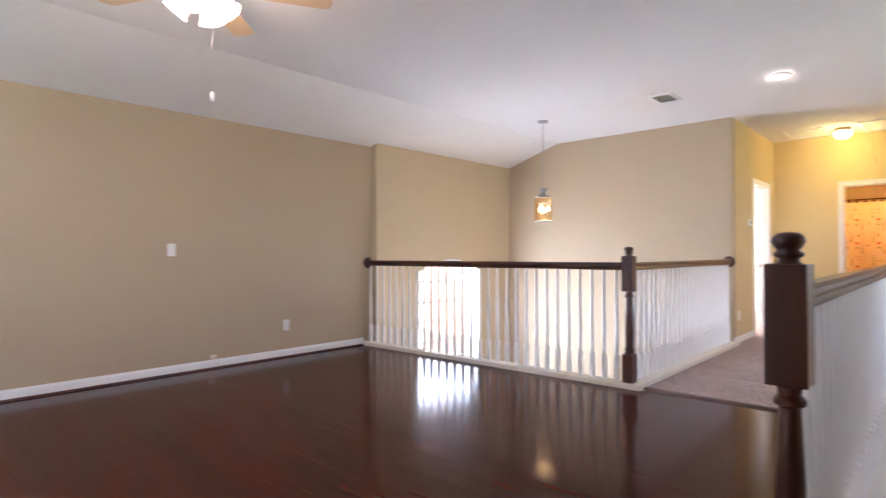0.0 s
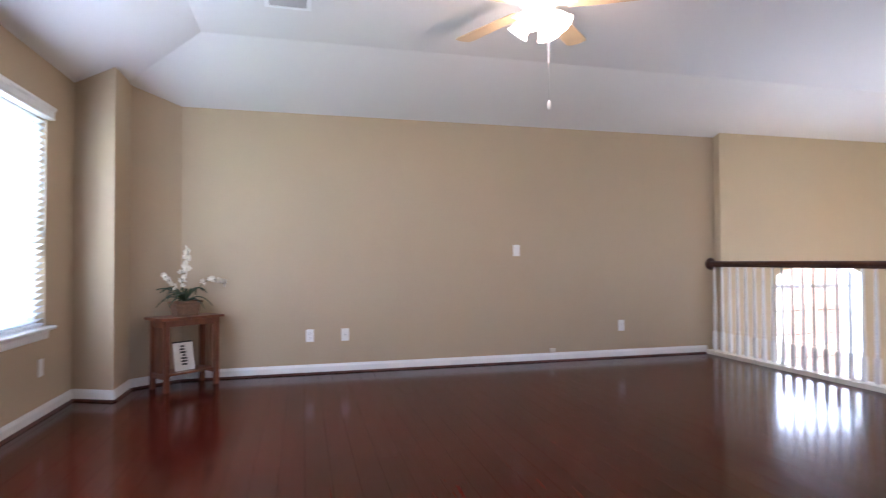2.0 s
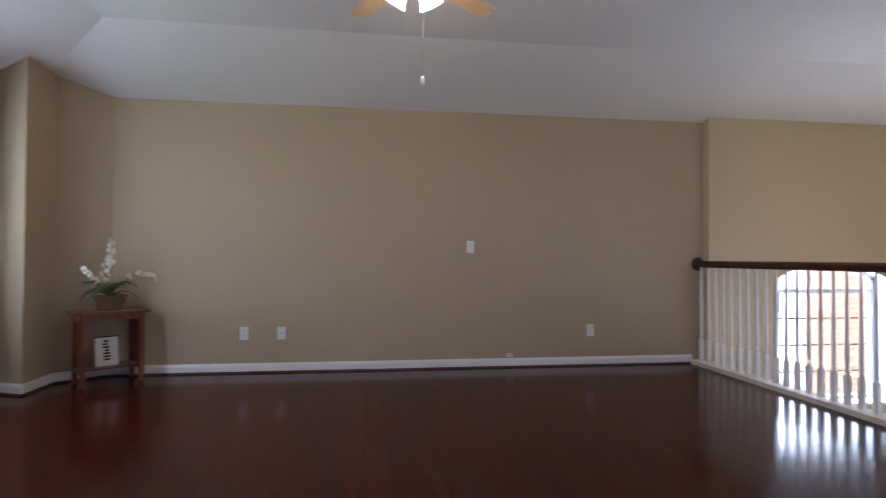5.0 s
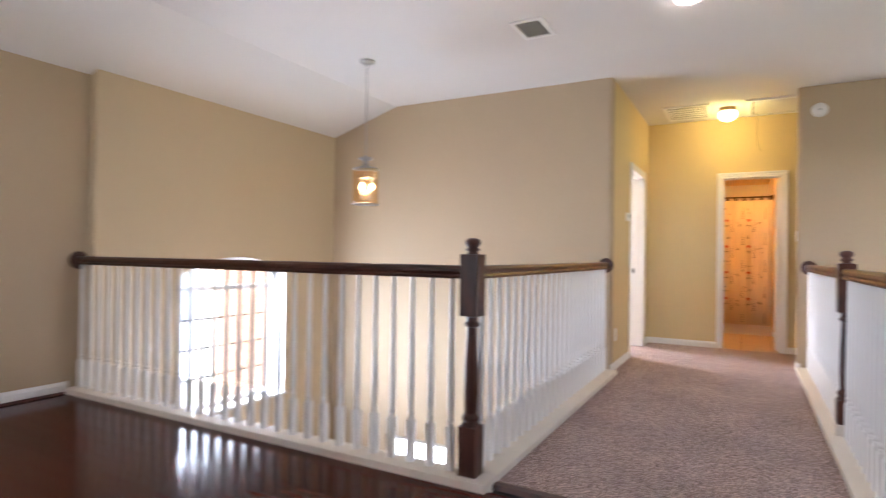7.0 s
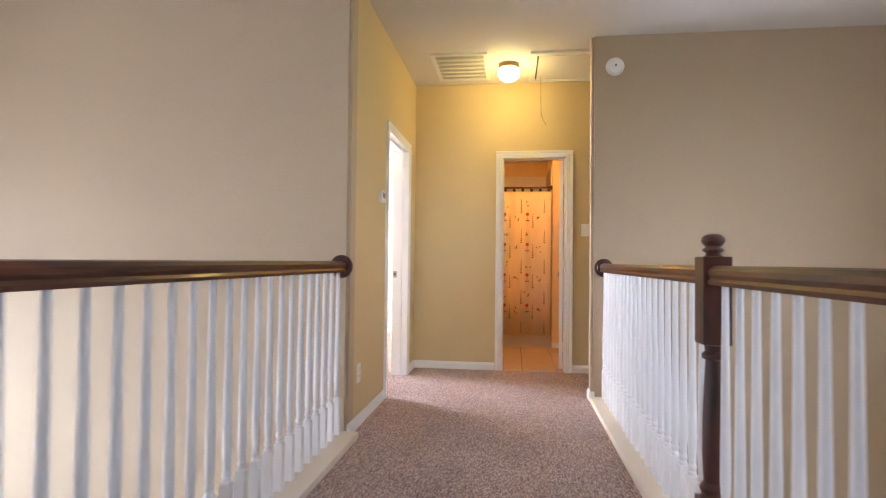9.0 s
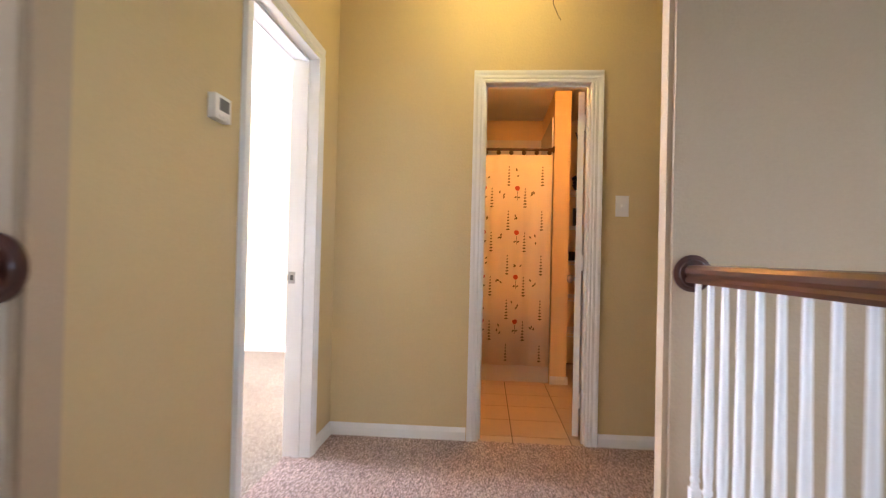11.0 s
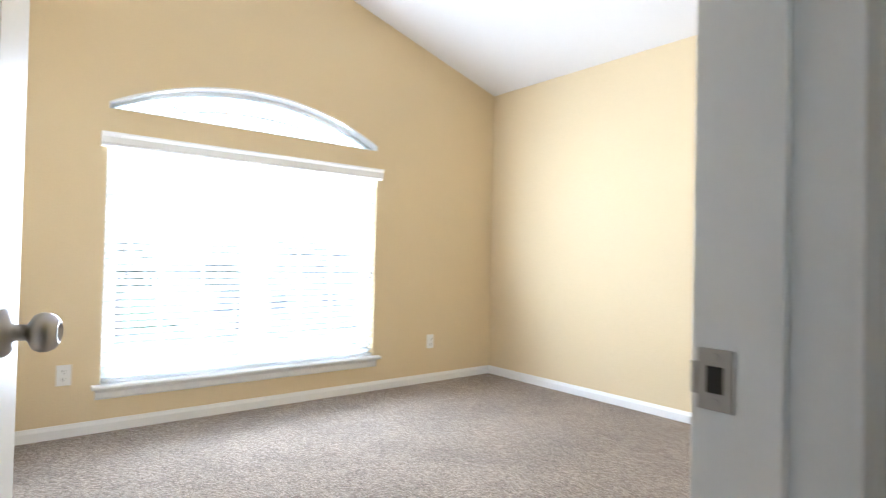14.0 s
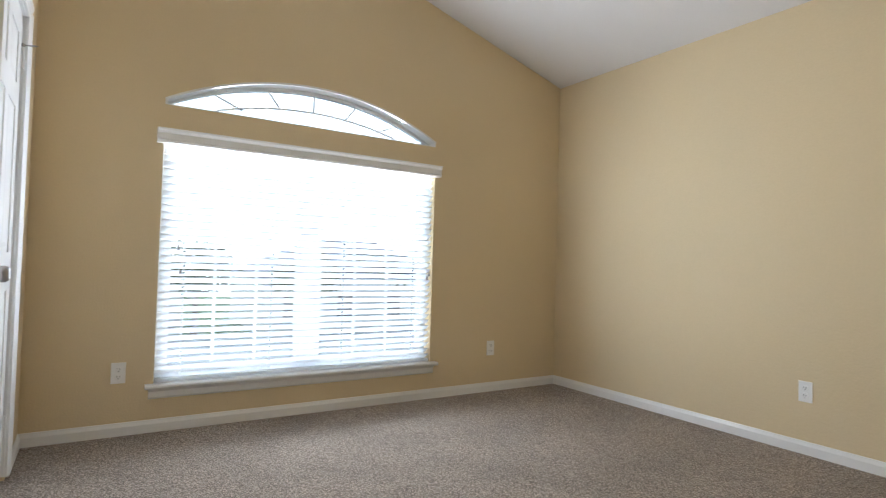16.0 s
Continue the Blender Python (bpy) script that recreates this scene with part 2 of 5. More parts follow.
BARK = material("tree_bark", (0.12, 0.09, 0.065), 0.95, vary=0.2, scale=8)
CONCRETE = material("pale_concrete", (0.60, 0.58, 0.55), 0.9, vary=0.08, scale=2)
ROOF = material("grey_shingles", (0.27, 0.28, 0.31), 0.95, vary=0.15, scale=10)
SIDING = material("pale_siding", (0.70, 0.67, 0.62), 0.8, vary=0.05)

# ---- building helpers ----


def mesh_from(name, bm, mat):
    me = bpy.data.meshes.new(name)
    bm.normal_update()
    bm.to_mesh(me)
    bm.free()
    for m in (mat if isinstance(mat, (list, tuple)) else [mat]):
        me.materials.append(m)
    return me


def part(name, bm, mat, parent=None, label="", smooth=False):
    me = mesh_from(name, bm, mat)
    if smooth:
        for p in me.polygons:
            p.use_smooth = True
    ob = new(name, me)
    if parent:
        ob.parent = parent
    if label:
        ob["label"] = label
    return ob


def structure(name, bm, mat, label, category):
    return tagged(part(name, bm, mat), label, category, kind="structure")


def thing(name, place, label, category, group="", turn=0.0):
    ob = new(name)
    ob.empty_display_size = 0.1
    ob.matrix_basis = pose(*place, 0, 0, turn)
    return tagged(ob, label, category, group)


def box(bm, x0, x1, y0, y1, z0, z1, bevel=0.0):
    v = [bm.verts.new((x, y, z)) for z in (z0, z1) for y in (y0, y1) for x in (x0, x1)]
    faces = [bm.faces.new([v[i] for i in f]) for f in ((0, 2, 3, 1), (4, 5, 7, 6), (0, 1, 5, 4), (2, 6, 7, 3), (0, 4, 6, 2), (1, 3, 7, 5))]
    if bevel:
        edges = list({e for f in faces for e in f.edges})
        bmesh.ops.bevel(bm, geom=edges, offset=bevel, segments=2, affect="EDGES", profile=0.7)
    return bm


def boxed(*a, bevel=0.0):
    return box(bmesh.new(), *a, bevel=bevel)


def prism(bm, ring, way):
    """A solid: the flat outline `ring`, pushed along `way`."""
    way = Vector(way)
    a = [bm.verts.new(p) for p in ring]
    b = [bm.verts.new(Vector(p) + way) for p in ring]
    made = [bm.faces.new(a), bm.faces.new(b[::-1])]
    for i in range(len(a)):
        j = (i + 1) % len(a)
        made.append(bm.faces.new((a[j], a[i], b[i], b[j])))
    bmesh.ops.recalc_face_normals(bm, faces=made)
    return bm


def weld(bm):
    """Joins touching solids: shared corners merge and the faces between them go."""
    bmesh.ops.remove_doubles(bm, verts=bm.verts, dist=0.0004)
    bm.verts.index_update()
    seen = {}
    for f in bm.faces:
        seen.setdefault(frozenset(v.index for v in f.verts), []).append(f)
    bmesh.ops.delete(bm, geom=[f for group in seen.values() if len(group) > 1 for f in group], context="FACES_ONLY")
    return bm


def lathe(bm, rows, place=(0, 0, 0), steps=16, m=None):
    """A turned solid from (radius, height) rows."""
    rings = []
    for r, z in rows:
        ring = []
        for k in range(steps):
            a = 2 * math.pi * k / steps
            p = Vector((r * math.cos(a), r * math.sin(a), z))
            ring.append(bm.verts.new((m @ p) if m else p + Vector(place)))
        rings.append(ring)
    for a, b in zip(rings, rings[1:]):
        for k in range(steps):
            j = (k + 1) % steps
            bm.faces.new((a[k], a[j], b[j], b[k]))
    if rows[0][0] > 1e-4:
        bm.faces.new(rings[0][::-1])
    if rows[-1][0] > 1e-4:
        bm.faces.new(rings[-1])
    return bm


def tube(bm, points, r, steps=8):
    """A round bar along a chain of points."""
    pts = [Vector(p) for p in points]
    rings = []
    for i, p in enumerate(pts):
        way = (pts[min(i + 1, len(pts) - 1)] - pts[max(i - 1, 0)]).normalized()
        q = way.to_track_quat("Z", "Y")
        rings.append([bm.verts.new(p + q @ Vector((r * math.cos(a), r * math.sin(a), 0))) for a in (2 * math.pi * k / steps for k in range(steps))])
    for a, b in zip(rings, rings[1:]):
        for k in range(steps):
            j = (k + 1) % steps
            bm.faces.new((a[k], a[j], b[j], b[k]))
    bm.faces.new(rings[0][::-1])
    bm.faces.new(rings[-1])
    return bm


def sweep(bm, profile, a, b, out, up=(0, 0, 1)):
    """A moulding: (out, up) profile rows carried straight from a to b."""
    a, b, out, up = Vector(a), Vector(b), Vector(out), Vector(up)
    ra = [bm.verts.new(a + out * u + up * v) for u, v in profile]
    rb = [bm.verts.new(b + out * u + up * v) for u, v in profile]
    made = []
    for i in range(len(ra)):
        j = (i + 1) % len(ra)
        made.append(bm.faces.new((ra[i], ra[j], rb[j], rb[i])))
    made += [bm.faces.new(ra[::-1]), bm.faces.new(rb)]
    bmesh.ops.recalc_face_normals(bm, faces=made)
    return bm


def arch_z(s, w, spring, rise):
    """Height of a segmental arch of width w, s from its middle."""
    r = (w * w / 4 + rise * rise) / (2 * rise)
    return spring + rise - r + math.sqrt(max(r * r - s * s, 0))


# ---- the plan ----
X_FOY, Y_FOY = 0.10, 2.805        # foyer: its west face and its north face
X_HALL, Y_END = 3.385, 4.975      # hall: its west face and its end face
Y_SMK, X_SMK = 3.915, 4.92        # wall beside the hall mouth: its south face and its free end
Y_S, X_E = -6.245, 7.4            # living room: south face, east face
Z_LOW, Z_C, Z_W = -3.05, 2.75, 2.44
RISE = (Z_C - Z_W) / 0.98
X_L, X_R = 3.34, 5.012            # the two rails along the bridge
Y_F = -0.06                       # the rail at the edge of the living room
BX, BY0, BY1 = -0.22, 3.92, 7.635  # bedroom: window wall, south and north faces
D0, D1, DZ = 3.785, 4.588, 2.03     # bedroom doorway
XW = X_HALL - 0.13                # bedroom side of the hall wall
B0, B1 = 4.238, 4.828             # bathroom doorway

# ---- floors ----
bm = boxed(0.0, 5.06, -2.94, -0.012, -0.30, -0.02)
box(bm, -0.16, X_E, Y_S - 0.16, -2.94, -0.30, -0.02)
living_floor = structure("floor_living", bm, DARK_SLOT, "dark red cherry laminate plank floor", "floor")
bm = boxed(3.26, 5.10, -0.012, Y_END + 0.0, -0.30, 0.006)
box(bm, 5.10, X_E, Y_SMK + 0.06, Y_END, -0.30, 0.006)
structure("floor_hall", bm, CARPET_HALL, "brown cut pile carpet on the bridge and hall", "carpet")
bm = boxed(BX - 0.1, XW + 0.0, BY0 - 0.1, BY1 + 0.1, -0.30, -0.022)
box(bm, 1.42, XW, BY0 - 0.3, BY0 - 0.1, -0.30, -0.022)
box(bm, XW, X_HALL - 0.001, D0 - 0.02, D1 + 0.02, -0.30, 0.005)
structure("floor_bedroom", bm, CARPET_BED, "speckled beige cut pile carpet in the bedroom", "carpet")
bath_floor = structure("floor_bathroom", boxed(3.5, 6.1, Y_END, 7.9, -0.30, -0.006), GROUT, "tan square tile floor in the bathroom", "floor")
structure("floor_foyer", boxed(-0.1, X_E, -3.2, Y_SMK + 0.1, Z_LOW - 0.2, Z_LOW), STONE_FLOOR, "tan tile floor of the entry below", "floor")

# ---- walls of the living room and foyer ----
structure("wall_west", prism(bmesh.new(), [(0, -5.58, -0.3), (0, 0, -0.3), (0, 0, Z_W + 0.06), (0, -5.58, Z_W + 0.06)], (-0.16, 0, 0)), PAINT, "tan painted wall of the living room", "wall")

# the foyer's window wall, with its arched window
FW0, FW1, FWZ, FSPR, FRISE = 0.75, 2.02, -0.43, 0.86, 0.17
bm = bmesh.new()
for a, b, c, d in ((0.0, FW0, Z_LOW, 2.50), (FW1, Y_FOY + 0.12, Z_LOW, 2.50), (FW0, FW1, Z_LOW, FWZ)):
    box(bm, X_FOY - 0.20, X_FOY, a, b, c, d)
N = 16
for k in range(N):
    y0, y1 = FW0 + (FW1 - FW0) * k / N, FW0 + (FW1 - FW0) * (k + 1) / N
    mid, w = (FW0 + FW1) / 2, FW1 - FW0
    prism(bm, [(X_FOY, y0, arch_z(y0 - mid, w, FSPR, FRISE)), (X_FOY, y1, arch_z(y1 - mid, w, FSPR, FRISE)), (X_FOY, y1, 2.50), (X_FOY, y0, 2.50)], (-0.20, 0, 0))
structure("wall_foyer_west", weld(bm), PAINT_FOYER, "pale tan foyer wall with an arched window", "wall")

# the foyer's north wall, under the slope, with a doorway below
LX0, LX1, LZ = 0.90, 1.74, -0.96
bm = bmesh.new()
ZT = lambda x: min(Z_C, Z_W + RISE * x) + 0.05
prism(bm, [(X_FOY, Y_FOY, LZ), (X_HALL, Y_FOY, LZ), (X_HALL, Y_FOY, Z_C + 0.05), (0.98, Y_FOY, Z_C + 0.05), (X_FOY, Y_FOY, ZT(X_FOY))], (0, 0.12, 0))
bmesh.ops.bevel(bm, geom=[e for e in bm.edges if all(abs(v.co.x - X_HALL) < 1e-4 and abs(v.co.y - Y_FOY) < 1e-4 for v in e.verts)], offset=0.018, segments=4, affect="EDGES")
box(bm, X_FOY, LX0, Y_FOY, Y_FOY + 0.12, Z_LOW, LZ)
box(bm, LX1, X_HALL, Y_FOY, Y_FOY + 0.12, Z_LOW, LZ)
structure("wall_foyer_north", bm, PAINT, "tan foyer wall under the sloping ceiling", "wall")

# south wall with the wide window; angled pier and clipped corner
SW0, SW1, SWZ0, SWZ1 = 1.0, 3.20, 0.612, 2.07
bm = bmesh.new()
for a, b, c, d in ((0.0, SW0, -0.3, 2.5), (SW1, X_E + 0.16, -0.3, 2.5), (SW0, SW1, -0.3, SWZ0), (SW0, SW1, SWZ1, 2.5)):
    box(bm, a, b, Y_S - 0.16, Y_S, c, d)
structure("wall_south", bm, PAINT, "tan painted wall around the wide window", "wall")
bm = prism(bmesh.new(), [(-0.16, -5.58, -0.3), (0.0, -5.58, -0.3), (0.27, -5.92, -0.3), (0.67, -5.92, -0.3), (0.53, Y_S, -0.3), (-0.16, Y_S, -0.3)], (0, 0, 2.95))
pier = structure("wall_corner_pier", bm, PAINT, "tan wall pier boxing out the corner", "wall")

bm = bmesh.new()
for a, b, c, d in ((Y_S - 0.16, -0.55, Z_LOW, Z_C + 0.05), (1.75, Y_END + 0.14, Z_LOW, Z_C + 0.05), (-0.55, 1.75, Z_LOW, 0.82), (-0.55, 1.75, 2.18, Z_C + 0.05)):
    box(bm, X_E, X_E + 0.16, a, b, c, d)
structure("wall_east", bm, PAINT, "tan wall of the stairwell side", "wall")
bm = boxed(X_SMK, X_E, Y_SMK, Y_SMK + 0.12, Z_LOW, Z_C + 0.05)
bmesh.ops.bevel(bm, geom=[e for e in bm.edges if all(abs(v.co.x - X_SMK) < 1e-4 for v in e.verts) and abs(e.verts[0].co.z - e.verts[1].co.z) > 1], offset=0.02, segments=4, affect="EDGES")
structure("wall_stair_north", bm, PAINT, "tan wall beside the hall opening", "wall")
structure("wall_below_south", boxed(-0.1, X_E, -3.3, -3.2, Z_LOW, -0.30), PAINT_FOYER, "plain wall of the floor below", "wall")
structure("wall_below_west", boxed(-0.16, -0.02, -3.2, 0.0, Z_LOW, -0.30), PAINT_FOYER, "plain wall of the floor below", "wall")
structure("wall_below_bridge", boxed(X_HALL, 5.0, Y_SMK, Y_SMK + 0.1, Z_LOW, -0.30), PAINT_FOYER, "plain wall under the bridge", "wall")

# ---- hall walls ----
bm = bmesh.new()
for a, b, c, d in ((Y_FOY + 0.12, D0 - 0.02, -0.3, Z_C + 0.05), (D1 + 0.02, Y_END, -0.3, Z_C + 0.05), (D0 - 0.02, D1 + 0.02, DZ + 0.02, Z_C + 0.05)):
    box(bm, XW, X_HALL, a, b, c, d)
structure("wall_hall_west", bm, PAINT_HALL, "cream painted hall wall with the bedroom doorway", "wall")
bm = bmesh.new()
for a, b, c, d in ((X_HALL - 0.2, B0 - 0.02, -0.3, Z_C + 0.05), (B1 + 0.02, X_E, -0.3, Z_C + 0.05), (B0 - 0.02, B1 + 0.02, DZ + 0.02, Z_C + 0.05)):
    box(bm, a, b, Y_END, Y_END + 0.12, c, d)
structure("wall_hall_end", bm, PAINT_HALL, "cream yellow wall at the end of the hall", "wall")

# ---- bedroom walls ----
W0, W1, WZ0, WZ1 = 4.532, 6.372, 0.247, 1.69
ASB, ASPR, ARISE = 1.863, 1.903, 0.236
BZ = lambda y: min(3.2, 2.555 + 0.288 * (BY1 - y))
bm = bmesh.new()
cuts = [BY0 - 0.1, W0] + [W0 + (W1 - W0) * k / 20 for k in range(1, 20)] + [W1, BY1 + 0.1]
for a, b in zip(cuts, cuts[1:]):
    if b <= W0 + 1e-6 or a >= W1 - 1e-6:
        prism(bm, [(BX, a, -0.3), (BX, b, -0.3), (BX, b, BZ(b) + 0.05), (BX, a, BZ(a) + 0.05)], (-0.16, 0, 0))
    else:
        mid, w = (W0 + W1) / 2, W1 - W0
        za, zb = arch_z(a - mid, w, ASPR, ARISE), arch_z(b - mid, w, ASPR, ARISE)
        prism(bm, [(BX, a, -0.3), (BX, b, -0.3), (BX, b, WZ0), (BX, a, WZ0)], (-0.16, 0, 0))
        prism(bm, [(BX, a, WZ1), (BX, b, WZ1), (BX, b, ASB), (BX, a, ASB)], (-0.16, 0, 0))
        prism(bm, [(BX, a, za), (BX, b, zb), (BX, b, BZ(b) + 0.05), (BX, a, BZ(a) + 0.05)], (-0.16, 0, 0))
structure("wall_bedroom_west", weld(bm), PAINT_BED, "butter tan bedroom wall with a wide window under an arched one", "wall")
structure("wall_bedroom_north", boxed(BX - 0.16, XW + 0.1, BY1, BY1 + 0.12, -0.3, 2.62), PAINT_BED, "butter tan bedroom wall", "wall")
CL0, CL1 = 0.28, 1.06
bm = bmesh.new()
box(bm, 1.42, XW, BY0 - 0.32, BY0 - 0.20, -0.3, 3.3)
for a, b, c, d in ((BX, CL0 - 0.02, -0.3, 3.3), (CL1 + 0.02, 1.42, -0.3, 3.3), (CL0 - 0.02, CL1 + 0.02, DZ + 0.02, 3.3)):
    box(bm, a, b, BY0 - 0.12, BY0, c, d)
structure("wall_bedroom_south", bm, PAINT_BED, "butter tan bedroom wall with a closet door", "wall")
structure("wall_bedroom_east", boxed(XW - 0.006, XW + 0.1, Y_END + 0.12, BY1, -0.3, 3.3), PAINT_BED, "butter tan bedroom wall", "wall")
structure("wall_closet", boxed(BX, XW, Y_FOY + 0.12, Y_FOY + 0.2, -0.3, 3.3), PAINT_BED, "plain closet wall", "wall")
structure("wall_above_door", boxed(XW - 0.006, XW, D0 - 0.2, Y_END + 0.13, Z_C + 0.05, 3.3), PAINT_BED, "plain wall over the bedroom door", "wall")

# unseen overhang, sized to keep direct sun out of the arched window
structure("shading_eave", boxed(BX - 0.68, BX - 0.162, 3.2, BY1 + 0.5, 2.45, 2.60), CREAM, "unseen eave added to shade the arched bedroom window", "eave")

# ---- bathroom walls ----
structure("wall_bath_west", boxed(3.42, 3.52, Y_END + 0.12, 7.9, -0.3, 2.5), PAINT_BATH, "cream bathroom wall", "wall")
structure("wall_bath_east", boxed(6.0, 6.1, Y_END + 0.12, 7.9, -0.3, 2.5), PAINT_BATH, "cream bathroom wall", "wall")
structure("wall_bath_north", boxed(3.42, 6.1, 7.52, 7.62, -0.3, 2.5), PAINT_BATH, "cream bathroom wall", "wall")
bm = boxed(4.806, 4.941, 6.50, 7.52, -0.02, 2.46)
structure("wall_bath_pier", bm, PAINT_BATH, "cream wall end beside the tub", "wall")

# ---- ceilings ----
bm = bmesh.new()
yh = Y_S + 0.98
prism(bm, [(0.98, yh, Z_C), (X_E, yh, Z_C), (X_E, Y_FOY + 0.01, Z_C), (0.98, Y_FOY + 0.01, Z_C)], (0, 0, 0.1))
prism(bm, [(X_HALL - 0.1, Y_FOY + 0.01, Z_C), (X_E, Y_FOY + 0.01, Z_C), (X_E, Y_END + 0.05, Z_C), (X_HALL - 0.1, Y_END + 0.05, Z_C)], (0, 0, 0.1))
prism(bm, [(-0.05, Y_S - 0.05, Z_W - RISE * 0.05), (0.98, yh, Z_C), (0.98, Y_FOY + 0.01, Z_C), (-0.05, Y_FOY + 0.01, Z_W - RISE * 0.05)], (0, 0, 0.1))
prism(bm, [(-0.05, Y_S - 0.05, Z_W - RISE * 0.05), (X_E, Y_S - 0.05, Z_W - RISE * 0.05), (X_E, yh, Z_C), (0.98, yh, Z_C)], (0, 0, 0.1))
structure("ceiling", bm, CEILING, "white textured ceiling sloping down to the walls", "ceiling")
bm = bmesh.new()
yk = BY1 - (3.2 - 2.555) / 0.288
prism(bm, [(BX - 0.1, BY1 + 0.05, BZ(BY1 + 0.05)), (XW + 0.1, BY1 + 0.05, BZ(BY1 + 0.05)), (XW + 0.1, yk, 3.2), (BX - 0.1, yk, 3.2)], (0, 0, 0.1))
prism(bm, [(BX - 0.1, yk, 3.2), (XW + 0.1, yk, 3.2), (XW + 0.1, 2.9, 3.2), (BX - 0.1, 2.9, 3.2)], (0, 0, 0.1))
structure("ceiling_bedroom", bm, CEILING, "white vaulted bedroom ceiling", "ceiling")
structure("ceiling_bathroom", boxed(3.42, 6.1, Y_END + 0.02, 7.6, 2.44, 2.54), CEILING, "white bathroom ceiling", "ceiling")

# ---- railings ----


def newel(place, label):
    """A turned newel post: square base and head, slim turned shaft, ball finial."""
    top = thing("newel_post", place, label, "newel post", "newel posts")
    s = 0.046
    part("base_block", boxed(-s, s, -s, s, 0.0, 0.27, bevel=0.004), MAHOGANY, top)
    part("shaft", lathe(bmesh.new(), [(0.044, 0.268), (0.044, 0.275), (0.036, 0.29), (0.042, 0.30), (0.042, 0.312), (0.030, 0.33), (0.0345, 0.42), (0.033, 0.55), (0.026, 0.70), (0.024, 0.735), (0.036, 0.742), (0.036, 0.755), (0.026, 0.765), (0.028, 0.785), (0.042, 0.79), (0.042, 0.805)], steps=20), MAHOGANY, top, smooth=False)
    part("head_block", boxed(-s, s, -s, s, 0.79, 1.084, bevel=0.005), MAHOGANY, top)
    part("finial", lathe(bmesh.new(), [(0.038, 1.073), (0.038, 1.081), (0.026, 1.088), (0.024, 1.097), (0.034, 1.103), (0.034, 1.109), (0.024, 1.117), (0.032, 1.125), (0.0385, 1.137), (0.036, 1.149), (0.024, 1.159), (0.0, 1.162)], steps=20), MAHOGANY, top, smooth=True)
    return top


newel((X_L, Y_F, 0.002), "dark mahogany newel post at the corner of the two railings")
newel((X_R, 1.62, -0.022), "dark mahogany newel post midway along the stair railing")
newel((X_R, -2.94, 0.0), "dark mahogany newel post at the head of the stairs")

structure("trim_newel_plinth", boxed(X_R - 0.056, X_R + 0.056, 1.62 - 0.056, 1.62 + 0.056, 0.03, 0.105, bevel=0.004), CREAM, "cream painted block under the newel post", "trim")

RAIL_PROFILE = [(-0.030, 0.0), (0.030, 0.0), (0.033, 0.012), (0.027, 0.022), (0.033, 0.034), (0.032, 0.048), (0.022, 0.060), (0.0, 0.064), (-0.022, 0.060), (-0.032, 0.048), (-0.033, 0.034), (-0.027, 0.022), (-0.033, 0.012)]
RAIL_Z = 0.968


def baluster_mesh():
    bm = bmesh.new()
    s = 0.018
    box(bm, -s, s, -s, s, 0.0, 0.205)
    lathe(bm, [(0.0165, 0.204), (0.0155, 0.216), (0.012, 0.224), (0.0165, 0.232), (0.0165, 0.240), (0.013, 0.250), (0.0165, 0.31), (0.0158, 0.42), (0.0128, 0.66), (0.0105, 0.935)], steps=12)
    me = mesh_from("baluster", bm, TRIM)
    return me


BALUSTER = baluster_mesh()


def railing(name, a, b, label, n, rosettes, lift=0.04):
    """A straight railing from a to b: hand rail, white balusters, round wall plates."""
    a, b = Vector((*a, 0)), Vector((*b, 0))
    way = (b - a).normalized()
    out = Vector((way.y, -way.x, 0))
    top = thing(name, (a.x, a.y, 0), label, "railing", "railings")
    part("handrail", sweep(bmesh.new(), RAIL_PROFILE, (0, 0, RAIL_Z), (b - a) + Vector((0, 0, RAIL_Z)), out), RAILWOOD_X if abs(way.x) > 0.5 else RAILWOOD, top)
    for k in range(n):
        ob = new("baluster", BALUSTER)
        ob.parent = top
        p = (b - a) * ((k + 0.55) / (n + 0.1))
        ob.location = (p.x, p.y, lift)
    for end, sign in rosettes:
        q = (Vector((b if end else a)) - a) + Vector((0, 0, RAIL_Z + 0.032))
        m = Matrix.Translation(q) @ (way * sign).to_track_quat("Z", "Y").to_matrix().to_4x4()
        part("wall_plate", lathe(bmesh.new(), [(0.068, 0.0), (0.068, 0.008), (0.060, 0.014), (0.052, 0.016), (0.048, 0.022)], steps=28, m=m), MAHOGANY, top, "round dark wood wall plate")
    return top


railing("railing", (0.0, Y_F), (X_L - 0.046, Y_F), "mahogany hand rail on white balusters above the foyer", 29, [(0, 1)])
railing("railing", (X_L, Y_F + 0.046), (X_L, Y_FOY), "mahogany hand rail on white balusters along the bridge", 25, [(1, -1)])
railing("railing", (X_R, 1.666), (X_R, Y_SMK), "mahogany hand rail on white balusters by the stairwell", 20, [(1, -1)])
railing("railing", (X_R, -2.894), (X_R, 1.574), "long mahogany hand rail on white balusters by the stairwell", 39, [])

# boards under the balusters
bm = boxed(0.0, X_L + 0.115, Y_F - 0.09, Y_F + 0.05, -0.30, 0.04, bevel=0.004)
structure("trim_front_kerb", bm, CREAM, "cream painted board under the foyer railing", "trim")
bm = boxed(X_L - 0.075, X_L + 0.115, Y_F + 0.051, Y_FOY, -0.30, 0.04, bevel=0.004)
structure("trim_bridge_kerb", bm, CREAM, "cream painted board along the bridge carpet", "trim")
bm = boxed(X_R - 0.10, X_R + 0.085, -2.99, Y_SMK, -0.30, 0.04, bevel=0.004)
structure("trim_stair_kerb", bm, CREAM, "cream painted board under the stairwell railing", "trim")
